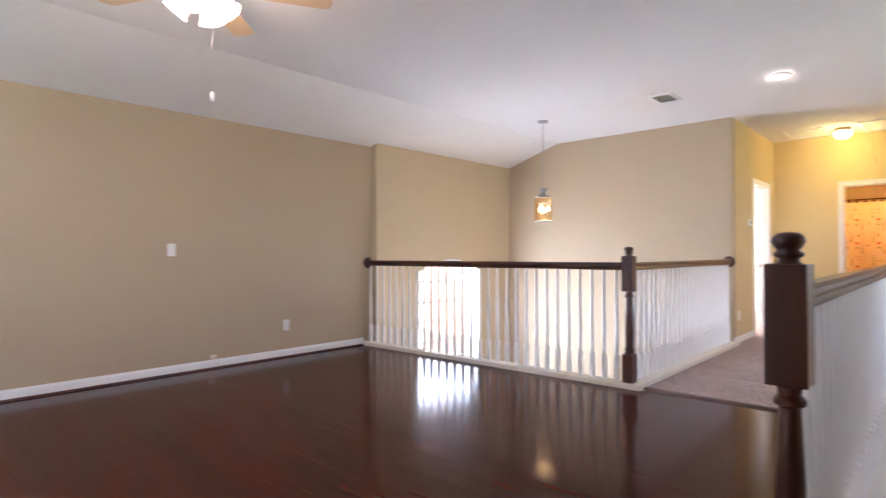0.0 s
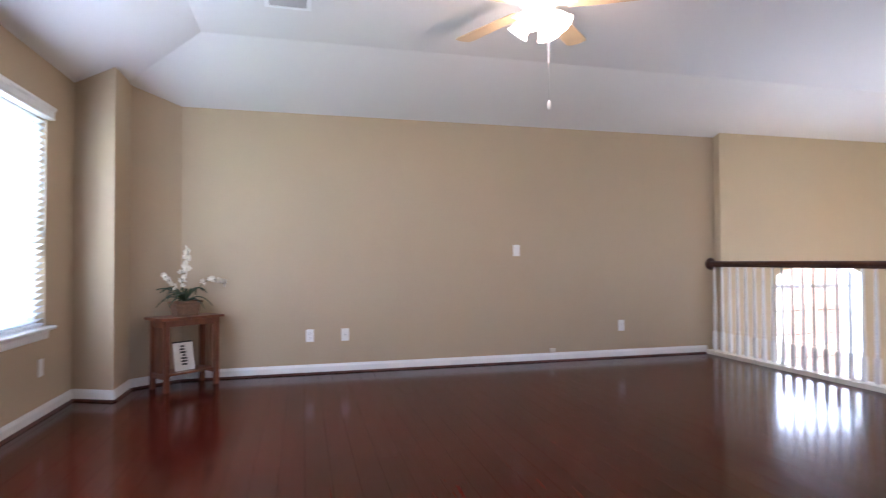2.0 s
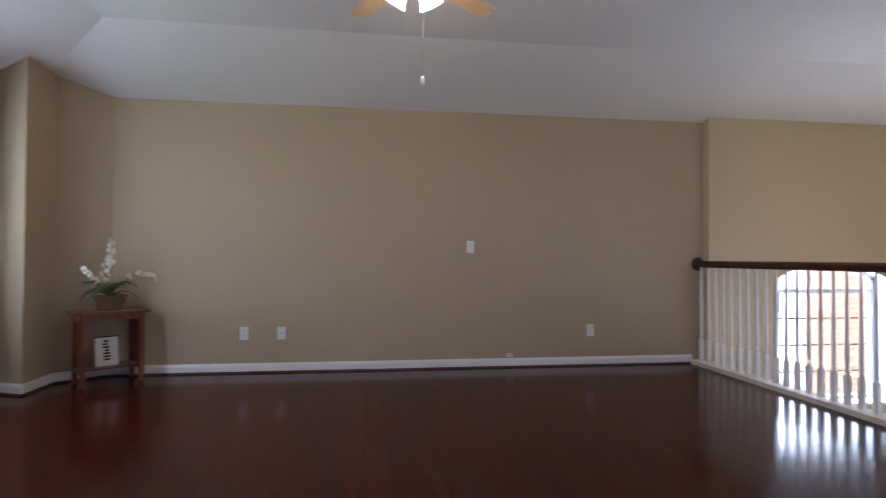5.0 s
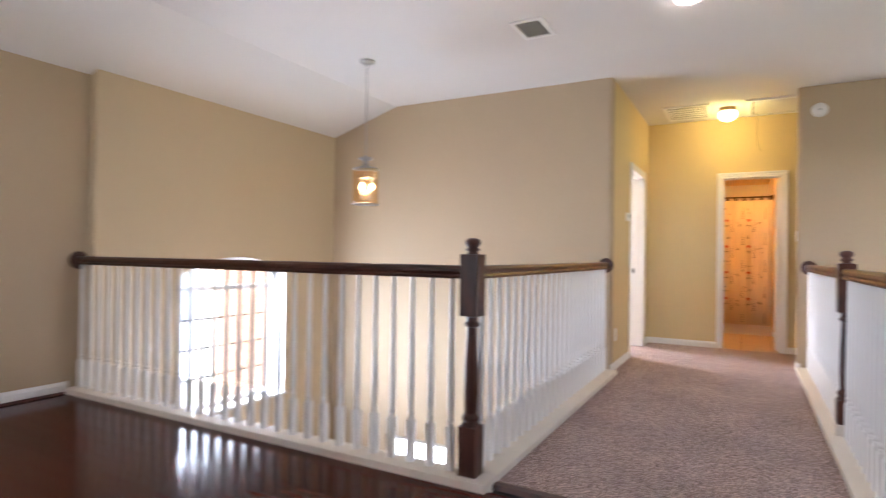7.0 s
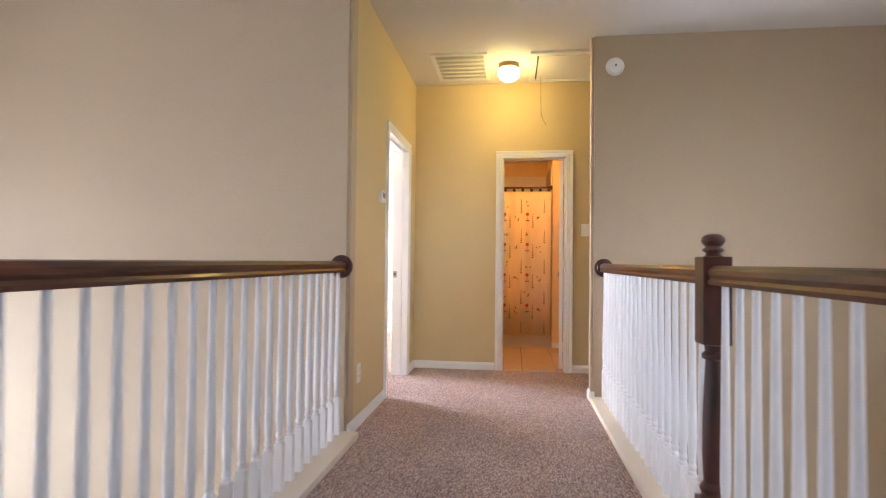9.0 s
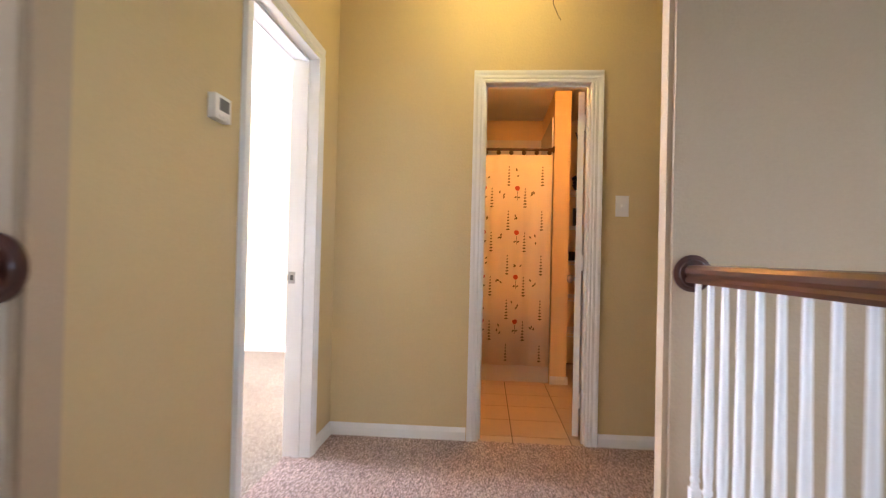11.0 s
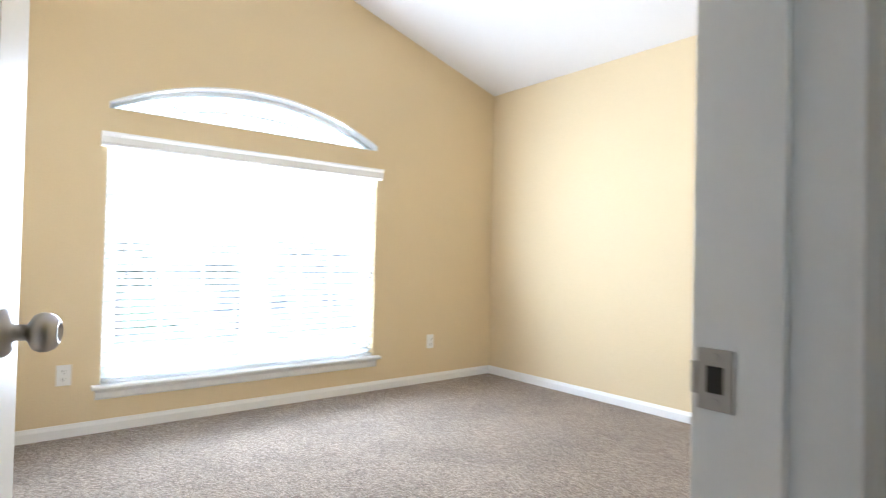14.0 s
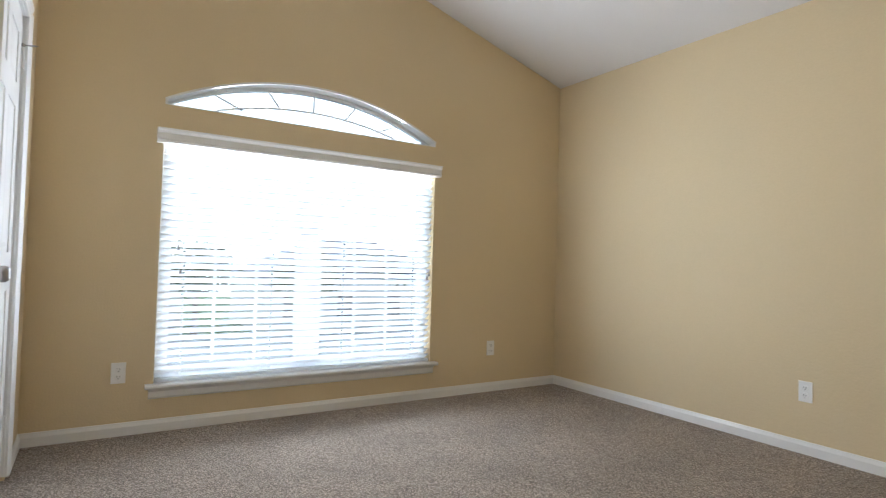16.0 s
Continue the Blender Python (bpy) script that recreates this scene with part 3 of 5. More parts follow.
structure("trim_floor_joint", sweep(bmesh.new(), [(-0.03, -0.01), (0.03, -0.01), (0.02, 0.012), (-0.02, 0.012)], (X_L + 0.115, -0.03, 0), (X_R - 0.10, -0.03, 0), (0, 1, 0)), MAHOGANY, "dark wood strip between laminate and carpet", "trim")

# ---- baseboards, casings and jambs ----
BASE = [(0, 0), (0.013, 0), (0.013, 0.048), (0.010, 0.055), (0.006, 0.064), (0.004, 0.071), (0, 0.072)]
SHOE = [(0, -0.018), (0.028, -0.018), (0.027, 0.004), (0.021, 0.013), (0.013, 0.017), (0, 0.017)]


def baseboard(runs, z, shoe, label):
    """Skirting along runs of (a, b, out), with a dark quarter-round where the laminate meets it."""
    bm, bs = bmesh.new(), bmesh.new()
    for a, b, out in runs:
        out = Vector((*out, 0)).normalized()
        sweep(bm, BASE, (*a, z), (*b, z), out)
        if shoe:
            sweep(bs, SHOE, (*a, 0.0), (*b, 0.0), out)
    structure("baseboard", bm, TRIM, label, "baseboard")
    if shoe:
        structure("trim_shoe", bs, MAHOGANY, "dark wood quarter-round along the laminate", "trim")
    else:
        bs.free()


baseboard([((0, -5.58), (0, -0.125), (1, 0)), ((0.27, -5.92), (0, -5.58), (0.78, 0.62)), ((0.67, -5.92), (0.27, -5.92), (0, 1)), ((0.53, Y_S), (0.675, -5.91), (0.92, -0.38)), ((0.53, Y_S), (X_E, Y_S), (0, 1))], 0.016, True, "white baseboard around the living room")
baseboard([((X_HALL, Y_FOY - 0.005), (X_HALL, D0 - 0.075), (1, 0)), ((X_HALL, D1 + 0.075), (X_HALL, Y_END), (1, 0)), ((X_HALL, Y_END), (B0 - 0.07, Y_END), (0, -1)), ((B1 + 0.07, Y_END), (X_E, Y_END), (0, -1)), ((X_L + 0.06, Y_FOY), (X_HALL + 0.013, Y_FOY), (0, -1)), ((X_SMK, Y_SMK - 0.005), (X_SMK, Y_SMK + 0.125), (-1, 0)), ((X_SMK - 0.013, Y_SMK), (X_R - 0.065, Y_SMK), (0, -1)), ((X_SMK, Y_SMK + 0.12), (X_E, Y_SMK + 0.12), (0, 1))], 0.005, False, "white baseboard along the hall")
baseboard([((BX, BY0), (BX, BY1), (1, 0)), ((BX, BY1), (XW, BY1), (0, -1)), ((BX, BY0), (CL0 - 0.07, BY0), (0, 1)), ((CL1 + 0.07, BY0), (1.42, BY0), (0, 1))], -0.022, False, "white moulded baseboard in the bedroom")
baseboard([((4.806, 6.50), (4.954, 6.50), (0, -1)), ((4.941, 6.49), (4.941, 7.5), (1, 0))], -0.005, False, "white baseboard round the bathroom wall end")

CASE = [(0, 0), (0.010, 0), (0.013, 0.010), (0.011, 0.018), (0.016, 0.026), (0.014, 0.040), (0.019, 0.052), (0.020, 0.066), (0, 0.066)]


def casing(name, a, b, z, out, label, floor=0.0):
    """Moulded door trim on one face: two legs and a head round the opening from a to b."""
    a, b, out = Vector((*a, 0)), Vector((*b, 0)), Vector((*out, 0))
    way = (b - a).normalized()
    bm = bmesh.new()
    sweep(bm, CASE, a + Vector((0, 0, floor)), a + Vector((0, 0, z + 0.03)), out, -way)
    sweep(bm, CASE, b + Vector((0, 0, floor)), b + Vector((0, 0, z + 0.03)), out, way)
    sweep(bm, CASE, a - way * 0.0655 + Vector((0, 0, z)) + out * 0.0006, b + way * 0.0655 + Vector((0, 0, z)) + out * 0.0006, out)
    structure(name, bm, TRIM, label, "door trim")


def jamb_lining(name, x0, x1, y0, y1, z, along, label, stop):
    """Jamb boards on both sides and the head of an opening, with a stop strip."""
    bm = bmesh.new()
    if along == "y":
        box(bm, x0, x1, y0 - 0.019, y0, 0.0, z)
        box(bm, x0, x1, y1, y1 + 0.019, 0.0, z)
        box(bm, x0, x1, y0 - 0.019, y1 + 0.019, z, z + 0.019)
        for p, q in ((y0, y0 + 0.011), (y1 - 0.011, y1)):
            box(bm, stop, stop + 0.035, p, q, 0.0, z)
        box(bm, stop, stop + 0.035, y0, y1, z - 0.011, z)
    else:
        box(bm, x0 - 0.019, x0, y0, y1, 0.0, z)
        box(bm, x1, x1 + 0.019, y0, y1, 0.0, z)
        box(bm, x0 - 0.019, x1 + 0.019, y0, y1, z, z + 0.019)
        for p, q in ((x0, x0 + 0.011), (x1 - 0.011, x1)):
            box(bm, p, q, stop, stop + 0.035, 0.0, z)
        box(bm, x0, x1, stop, stop + 0.035, z - 0.011, z)
    structure(name, bm, TRIM, label, "door frame")


casing("trim_bath_door", (B0, Y_END), (B1, Y_END), DZ, (0, -1), "white moulded trim round the bathroom doorway")
jamb_lining("trim_bath_jamb", B0, B1, Y_END - 0.001, Y_END + 0.121, DZ, "x", "white door frame of the bathroom", Y_END + 0.045)
casing("trim_bed_door", (X_HALL, D0), (X_HALL, D1), DZ, (1, 0), "white moulded trim round the bedroom doorway")
jamb_lining("trim_bed_jamb", XW - 0.001, X_HALL + 0.001, D0, D1, DZ, "y", "white door frame of the bedroom", XW + 0.05)
casing("trim_bed_door_inside", (XW + 0.006, D0 - 0.004), (XW + 0.006, D1 + 0.004), DZ, (-1, 0), "white moulded trim inside the bedroom doorway")
casing("trim_closet_door", (CL0, BY0), (CL1, BY0), DZ, (0, 1), "white moulded trim round the closet door")
jamb_lining("trim_closet_jamb", CL0, CL1, BY0 - 0.121, BY0 - 0.001, DZ, "x", "white door frame of the closet", BY0 - 0.085)

# ---- doors ----


def hinge(parent, place, out):
    """A white butt hinge: two leaves and a knuckle."""
    x, y, z = place
    bm = boxed(x - 0.017, x + 0.017, y - 0.002, y + 0.002, z - 0.045, z + 0.045)
    lathe(bm, [(0.0065, -0.047), (0.0065, 0.047)], (x, y + out * 0.006, z), 10)
    for k in (-0.03, -0.012, 0.012, 0.03):
        box(bm, x - 0.012, x - 0.006, y + out * 0.001, y + out * 0.0035, z + k - 0.003, z + k + 0.003)
    part("hinge", bm, TRIM, parent, "painted white hinge")


def door_leaf(name, hinge_at, width, turn, label, knob_sides=(1, -1), hinge_side=1, mirror=1):
    """A six-panel door. Local x runs from the hinge to the free edge, y is the leaf's thickness."""
    top = tagged(thing(name, (*hinge_at, 0), label, "door", "", turn), kind="structure")
    t, h, z0 = 0.0175, DZ - 0.006, 0.012
    bm = bmesh.new()
    box(bm, 0.004, width, -t + 0.006, t - 0.006, z0, h)
    stile, mid = 0.105, 0.09
    pw = (width - 2 * stile - mid) / 2
    rows = [(0.22, 0.82), (0.98, 1.60), (1.70, 1.92)]
    xs = [0.004, stile, stile + pw, stile + pw + mid, width - stile, width]
    for s in (-1, 1):
        a, b = sorted((s * (t - 0.006), s * t))
        for p, q in ((xs[0], xs[1]), (xs[2], xs[3]), (xs[4], xs[5])):
            box(bm, p, q, a, b, z0, h)
        zs = [z0] + [z for r in rows for z in r] + [h]
        for p, q in ((xs[1], xs[2]), (xs[3], xs[4])):
            for k in range(0, len(zs), 2):
                box(bm, p, q, a, b, zs[k], zs[k + 1])
    part("leaf", bm, TRIM, top)
    for s in (-1, 1):
        for p in (xs[1], xs[3]):
            for r in rows:
                bm = bmesh.new()
                y = s * (t - 0.006)
                ring = [(p + 0.022, y, r[0] + 0.022), (p + pw - 0.022, y, r[0] + 0.022), (p + pw - 0.022, y, r[1] - 0.022), (p + 0.022, y, r[1] - 0.022)]
                low = [bm.verts.new(v) for v in ring]
                c = Vector((p + pw / 2, 0, (r[0] + r[1]) / 2))
                up = [bm.verts.new((v[0] + (0.018 if v[0] < c.x else -0.018), s * (t - 0.001), v[2] + (0.018 if v[2] < c.z else -0.018))) for v in ring]
                for k in range(4):
                    j = (k + 1) % 4
                    bm.faces.new((low[k], low[j], up[j], up[k]))
                bm.faces.new(up)
                bmesh.ops.recalc_face_normals(bm, faces=bm.faces)
                part("panel", bm, TRIM, top)
    for s in knob_sides:
        m = Matrix.Translation((width - 0.065, s * t, 0.908)) @ Vector((0, s, 0)).to_track_quat("Z", "Y").to_matrix().to_4x4()
        part("knob", lathe(bmesh.new(), [(0.034, 0.0), (0.034, 0.004), (0.030, 0.009), (0.014, 0.012), (0.0115, 0.018), (0.0115, 0.030), (0.017, 0.034), (0.025, 0.039), (0.0285, 0.047), (0.028, 0.056), (0.024, 0.064), (0.017, 0.069), (0.014, 0.070), (0.013, 0.064), (0.0, 0.063)], steps=28, m=m), NICKEL, top, "satin nickel door knob", smooth=True)
    for z in (0.22, 1.02, 1.84):
        hinge(top, (0.004, hinge_side * (t + 0.001), z), hinge_side)
    return top


door_leaf("door_1", (3.232, 3.800), 0.80, 161.7, "open white six-panel bedroom door with a nickel knob", hinge_side=-1)
door_leaf("door_2", (4.798, 5.120), 0.575, 79.0, "open white six-panel bathroom door", hinge_side=-1)
door_leaf("door_3", (CL0 + 0.003, BY0 - 0.030), CL1 - CL0 - 0.006, 0.0, "closed white six-panel closet door in the bedroom", knob_sides=(1,), hinge_side=1)
door3_stop = part("hinge_stop", tube(lathe(bmesh.new(), [(0.009, -0.006), (0.009, 0.006)], (0.0, 0.0, 0.0), 10), [(0, 0, 0), (0.02, 0.055, 0)], 0.0035), NICKEL)
door3_stop.parent = bpy.data.objects["door_3"]
door3_stop.location = (0.0, 0.022, 1.90)

strike = thing("strike_plate", (XW + 0.022, D1 - 0.0005, 0.914), "nickel strike plate on the white bedroom jamb", "strike plate", turn=-90)
part("plate", boxed(-0.0005, 0.0025, -0.017, 0.017, -0.030, 0.030, bevel=0.001), NICKEL, strike)
part("lip", boxed(-0.012, 0.0025, -0.024, -0.017, -0.016, 0.016, bevel=0.001), NICKEL, strike)
# hole as a raised near-black box, its inner shade put into colour
part("latch_hole", boxed(0.0024, 0.0034, -0.008, 0.008, -0.013, 0.013), DARK_SLOT, strike)
for z in (-0.022, 0.022):
    part("screw", lathe(bmesh.new(), [(0.0045, 0), (0.004, 0.0012)], m=Matrix.Translation((0.0025, 0, z)) @ pose(0, 0, 0, 0, 90, 0), steps=10), NICKEL, strike)

# ---- outlets and switches ----


def plate_thing(kind, place, turn):
    """A wall plate facing local +x: 'outlet', 'switch', 'jack' or 'blank'."""
    names = {"outlet": ("power_outlet", "white duplex outlet plate on the wall", "outlet"), "switch": ("light_switch", "white toggle switch plate on the wall", "light switch"), "jack": ("cable_jack", "white cable jack plate on the wall", "wall jack"), "blank": ("wall_plate_cover", "blank white cover plate on the wall", "wall plate")}
    name, label, cat = names[kind]
    top = thing(name, place, label, cat, cat + "s", turn)
    part("cover", boxed(0.0, 0.006, -0.036, 0.036, -0.058, 0.058, bevel=0.0025), PLASTIC, top)
    if kind == "outlet":
        for z in (-0.021, 0.021):
            part("socket", lathe(bmesh.new(), [(0.0165, 0.0), (0.0165, 0.0025), (0.0155, 0.003)], m=Matrix.Translation((0.0058, 0, z)) @ pose(0, 0, 0, 0, 90, 0), steps=18), PLASTIC, top)
            # slots are raised boxes; the shade inside them is their near-black colour
            bm = boxed(0.0086, 0.0094, -0.008, -0.0055, z - 0.002, z + 0.007)
            box(bm, 0.0086, 0.0094, 0.0055, 0.008, z - 0.001, z + 0.007)
            box(bm, 0.0086, 0.0094, -0.0025, 0.0025, z - 0.011, z - 0.007)
            part("slots", bm, DARK_SLOT, top)
    elif kind == "switch":
        part("surround", boxed(0.0055, 0.0075, -0.006, 0.006, -0.013, 0.013), PLASTIC, top)
        part("toggle", prism(bmesh.new(), [(0.007, -0.004, -0.004), (0.007, -0.004, 0.008), (0.018, -0.004, 0.011), (0.019, -0.004, 0.006)], (0, 0.008, 0)), PLASTIC, top)
    elif kind == "jack":
        part("socket", lathe(bmesh.new(), [(0.007, 0), (0.007, 0.006), (0.004, 0.008)], m=Matrix.Translation((0.0058, 0, 0)) @ pose(0, 0, 0, 0, 90, 0), steps=12), NICKEL, top)
    return top


for kind, place, turn in [("switch", (0, -2.403, 1.153), 0), ("outlet", (0, -1.202, 0.345), 0), ("outlet", (0, -4.470, 0.357), 0), ("jack", (0, -4.144, 0.355), 0), ("blank", (1.064, Y_S, 0.344), 90),
                          ("switch", (5.007, Y_END, 1.342), -90), ("outlet", (5.285, Y_END, 0.345), -90), ("outlet", (X_HALL, 3.03, 0.335), 0),
                          ("outlet", (BX, 6.938, 0.322), 0), ("outlet", (BX, 4.356, 0.326), 0), ("outlet", (1.795, BY1, 0.326), -90)]:
    plate_thing(kind, place, turn)
stub = thing("cable_stub", (0.014, -2.02, 0.102), "small beige cable box on the baseboard", "cable box")
part("body", boxed(0, 0.022, -0.03, 0.03, 0, 0.035, bevel=0.003), CREAM, stub)

thermostat = thing("thermostat", (X_HALL, 3.54, 1.498), "white thermostat with a grey display on the hall wall", "thermostat")
part("body", boxed(0.0, 0.028, -0.052, 0.052, -0.040, 0.040, bevel=0.005), PLASTIC, thermostat)
part("display", boxed(0.0275, 0.0295, -0.028, 0.036, -0.010, 0.028), SHADE_GREY, thermostat, "grey display")
for k in range(3):
    part("button", boxed(0.0275, 0.031, -0.03 + k * 0.028, -0.012 + k * 0.028, -0.034, -0.022, bevel=0.001), PLASTIC, thermostat)

smoke = thing("smoke_detector", (5.088, Y_SMK, 2.512), "round white smoke detector high on the wall", "smoke detector", turn=-90)
part("base", lathe(bmesh.new(), [(0.068, 0.0), (0.068, 0.010), (0.064, 0.014)], m=pose(0, 0, 0, 0, 90, 0), steps=32), PLASTIC, smoke, smooth=False)
part("cover", lathe(bmesh.new(), [(0.060, 0.012), (0.058, 0.026), (0.048, 0.036), (0.022, 0.040), (0.0, 0.040)], m=pose(0, 0, 0, 0, 90, 0), steps=32), PLASTIC, smoke, smooth=True)
part("test_button", lathe(bmesh.new(), [(0.008, 0.039), (0.008, 0.043), (0.0, 0.0435)], m=pose(0, 0, 0, 0, 90, 0), steps=12), SHADE_GREY, smoke)

# ---- things on the ceiling ----


def register(place, w, d, label, blades):
    """A louvred ceiling register."""
    top = thing("ceiling_vent", place, label, "vent", "ceiling vents")
    bm = bmesh.new()
    for a, b, c, e in ((-w / 2, w / 2, -d / 2, -d / 2 + 0.03), (-w / 2, w / 2, d / 2 - 0.03, d / 2), (-w / 2, -w / 2 + 0.03, -d / 2 + 0.03, d / 2 - 0.03), (w / 2 - 0.03, w / 2, -d / 2 + 0.03, d / 2 - 0.03)):
        box(bm, a, b, c, e, -0.012, 0.0)
    part("frame", bm, TRIM, top)
    # flat sheet, the duct's shade put into its colour
    part("backing", boxed(-w / 2 + 0.03, w / 2 - 0.03, -d / 2 + 0.03, d / 2 - 0.03, -0.002, -0.0005), DARK_SLOT, top, "near-black sheet for the shade behind the louvres")
    for k in range(blades):
        x = -w / 2 + 0.04 + (w - 0.08) * k / (blades - 1)
        part("louvre", prism(bmesh.new(), [(x - 0.004, -d / 2 + 0.03, -0.010), (x + 0.003, -d / 2 + 0.03, -0.004), (x + 0.004, -d / 2 + 0.03, -0.005), (x - 0.003, -d / 2 + 0.03, -0.011)], (0, d - 0.06, 0)), VENT_GREY, top)
    return top


register((3.10, 1.41, Z_C), 0.24, 0.34, "white louvred ceiling vent over the foyer", 8)
register((1.67, -4.63, Z_C), 0.26, 0.30, "white louvred ceiling vent in the living room", 10)

grille = thing("return_air_grille", (3.88, 4.48, Z_C), "white slotted return air grille in the hall ceiling", "vent")
w, d = 0.47, 0.66
bm = bmesh.new()
for a, b, c, e in ((-w / 2, w / 2, -d / 2, -d / 2 + 0.035), (-w / 2, w / 2, d / 2 - 0.035, d / 2), (-w / 2, -w / 2 + 0.035, -d / 2 + 0.035, d / 2 - 0.035), (w / 2 - 0.035, w / 2, -d / 2 + 0.035, d / 2 - 0.035)):
    box(bm, a, b, c, e, -0.014, 0.0)
part("frame", bm, TRIM, grille)
# no duct behind: its shade is this sheet's near-black colour
part("backing", boxed(-w / 2 + 0.035, w / 2 - 0.035, -d / 2 + 0.035, d / 2 - 0.035, -0.002, -0.0005), DARK_SLOT, grille, "near-black sheet for the shade behind the slats")
for k in range(24):
    x = -w / 2 + 0.045 + (w - 0.09) * k / 23
    part("slat", boxed(x - 0.003, x + 0.003, -d / 2 + 0.035, d / 2 - 0.035, -0.010, -0.003), TRIM, grille)
for k in range(1, 6):
    y = -d / 2 + 0.035 + (d - 0.07) * k / 6
    part("crossbar", boxed(-w / 2 + 0.035, w / 2 - 0.035, y - 0.012, y + 0.012, -0.013, -0.009), TRIM, grille)

hatch = thing("attic_hatch", (4.83, 4.545, Z_C), "white attic hatch with moulded trim and a pull cord", "attic hatch")
w, d = 0.72, 0.74
bm = bmesh.new()
for a, b, c, e in ((-w / 2, w / 2, -d / 2, -d / 2 + 0.055), (-w / 2, w / 2, d / 2 - 0.055, d / 2), (-w / 2, -w / 2 + 0.055, -d / 2 + 0.055, d / 2 - 0.055), (w / 2 - 0.055, w / 2, -d / 2 + 0.055, d / 2 - 0.055)):
    box(bm, a, b, c, e, -0.018, 0.0)
part("trim", bm, TRIM, hatch)
# shade of the gap as a near-black sheet above the panel
part("gap", boxed(-w / 2 + 0.055, w / 2 - 0.055, -d / 2 + 0.055, d / 2 - 0.055, -0.003, -0.0005), DARK_SLOT, hatch, "near-black sheet for the shaded gap round the panel")
part("panel", boxed(-w / 2 + 0.070, w / 2 - 0.06, -d / 2 + 0.085, d / 2 - 0.058, -0.010, -0.0032), CEILING, hatch)
part("pull_cord", tube(bmesh.new(), [(-0.25, 0.24, -0.01), (-0.25, 0.24, -0.22), (-0.245, 0.235, -0.36), (-0.22, 0.22, -0.43), (-0.205, 0.22, -0.455)], 0.0022, 6), BRASS_DARK, hatch, "thin dangling pull cord")

hall_lamp = thing("ceiling_lamp", (4.29, 4.45, Z_C), "lit mushroom ceiling lamp with a brass collar in the hall", "ceiling lamp")
part("collar", lathe(bmesh.new(), [(0.088, 0.0), (0.088, -0.018), (0.080, -0.034), (0.074, -0.04)], steps=32), BRASS, hall_lamp, smooth=True)
part("shade", lathe(bmesh.new(), [(0.074, -0.036), (0.090, -0.050), (0.096, -0.075), (0.088, -0.105), (0.066, -0.132), (0.034, -0.146), (0.0, -0.15)], steps=32), GLOW_HALL, hall_lamp, "glowing frosted glass shade", smooth=True)

can = thing("recessed_light", (4.15, 1.41, Z_C), "lit recessed downlight with a white ring", "recessed light")
part("ring", lathe(bmesh.new(), [(0.105, 0.0), (0.105, -0.006), (0.078, -0.010), (0.076, -0.002)], steps=36), TRIM, can, smooth=True)
part("lens", lathe(bmesh.new(), [(0.077, -0.003), (0.05, -0.008), (0.0, -0.010)], steps=36), GLOW_CAN, can, "glowing lens", smooth=True)

# ---- ceiling fan ----
fan = thing("ceiling_fan", (2.285, -3.15, Z_C), "five-blade ceiling fan with pale blades and four lit shades", "ceiling fan")
part("canopy", lathe(bmesh.new(), [(0.075, 0.0), (0.075, -0.02), (0.06, -0.05)], steps=28), TRIM, fan, smooth=True)
part("motor", lathe(bmesh.new(), [(0.05, -0.045), (0.11, -0.06), (0.125, -0.10), (0.12, -0.15), (0.07, -0.175), (0.055, -0.20), (0.06, -0.23), (0.035, -0.25), (0.0, -0.255)], steps=32), TRIM, fan, smooth=True)
for k in range(5):
    m = pose(0, 0, -0.165, 0, 0, 61.5 + 72 * k)
    bm = prism(bmesh.new(), [(0.17, -0.05, 0.006), (0.30, -0.062, 0.008), (0.66, -0.070, 0.009), (0.70, -0.060, 0.009), (0.712, 0.0, 0.004), (0.70, 0.060, -0.004), (0.66, 0.070, -0.006), (0.30, 0.062, -0.006), (0.17, 0.05, -0.004)], (0, 0, 0.006))
    bmesh.ops.transform(bm, matrix=m, verts=bm.verts)
    part("blade", bm, BLADE, fan, "pale wooden blade")
    bm = prism(bmesh.new(), [(0.10, -0.02, 0.0), (0.22, -0.03, 0.0), (0.22, 0.03, 0.0), (0.10, 0.02, 0.0)], (0, 0, 0.004))
    bmesh.ops.transform(bm, matrix=m, verts=bm.verts)
    part("bracket", bm, TRIM, fan)
for k in range(4):
    tilt = pose(0, 0, -0.20, 0, 0, 45 + 90 * k) @ pose(0.055, 0, 0, 0, -40, 0) @ pose(0, 0, 0, 180, 0, 0)
    part("shade", lathe(bmesh.new(), [(0.018, 0.02), (0.024, 0.035), (0.042, 0.065), (0.052, 0.10), (0.056, 0.125), (0.070, 0.145), (0.064, 0.146), (0.0, 0.12)], steps=24, m=tilt), GLOW_FAN, fan, "glowing frosted bell shade", smooth=True)
chain = part("pull_chain", tube(bmesh.new(), [(0.02, 0.04, -0.24), (0.025, 0.045, -0.30), (0.025, 0.045, -0.755)], 0.0009, 6), NICKEL, fan)
part("pull_fob", lathe(bmesh.new(), [(0.004, -0.745), (0.010, -0.755), (0.012, -0.775), (0.010, -0.795), (0.0, -0.80)], (0.025, 0.045, 0), 14), PLASTIC, fan, "small white pull knob", smooth=True)

# ---- pendant lantern ----
pend = thing("pendant_lantern", (1.585, 1.435, Z_C), "lit glass jar pendant hanging on a chain in the foyer", "pendant lamp")
part("canopy", lathe(bmesh.new(), [(0.065, 0.0), (0.065, -0.012), (0.05, -0.022), (0.012, -0.028), (0.0, -0.03)], steps=28), NICKEL, pend, smooth=True)
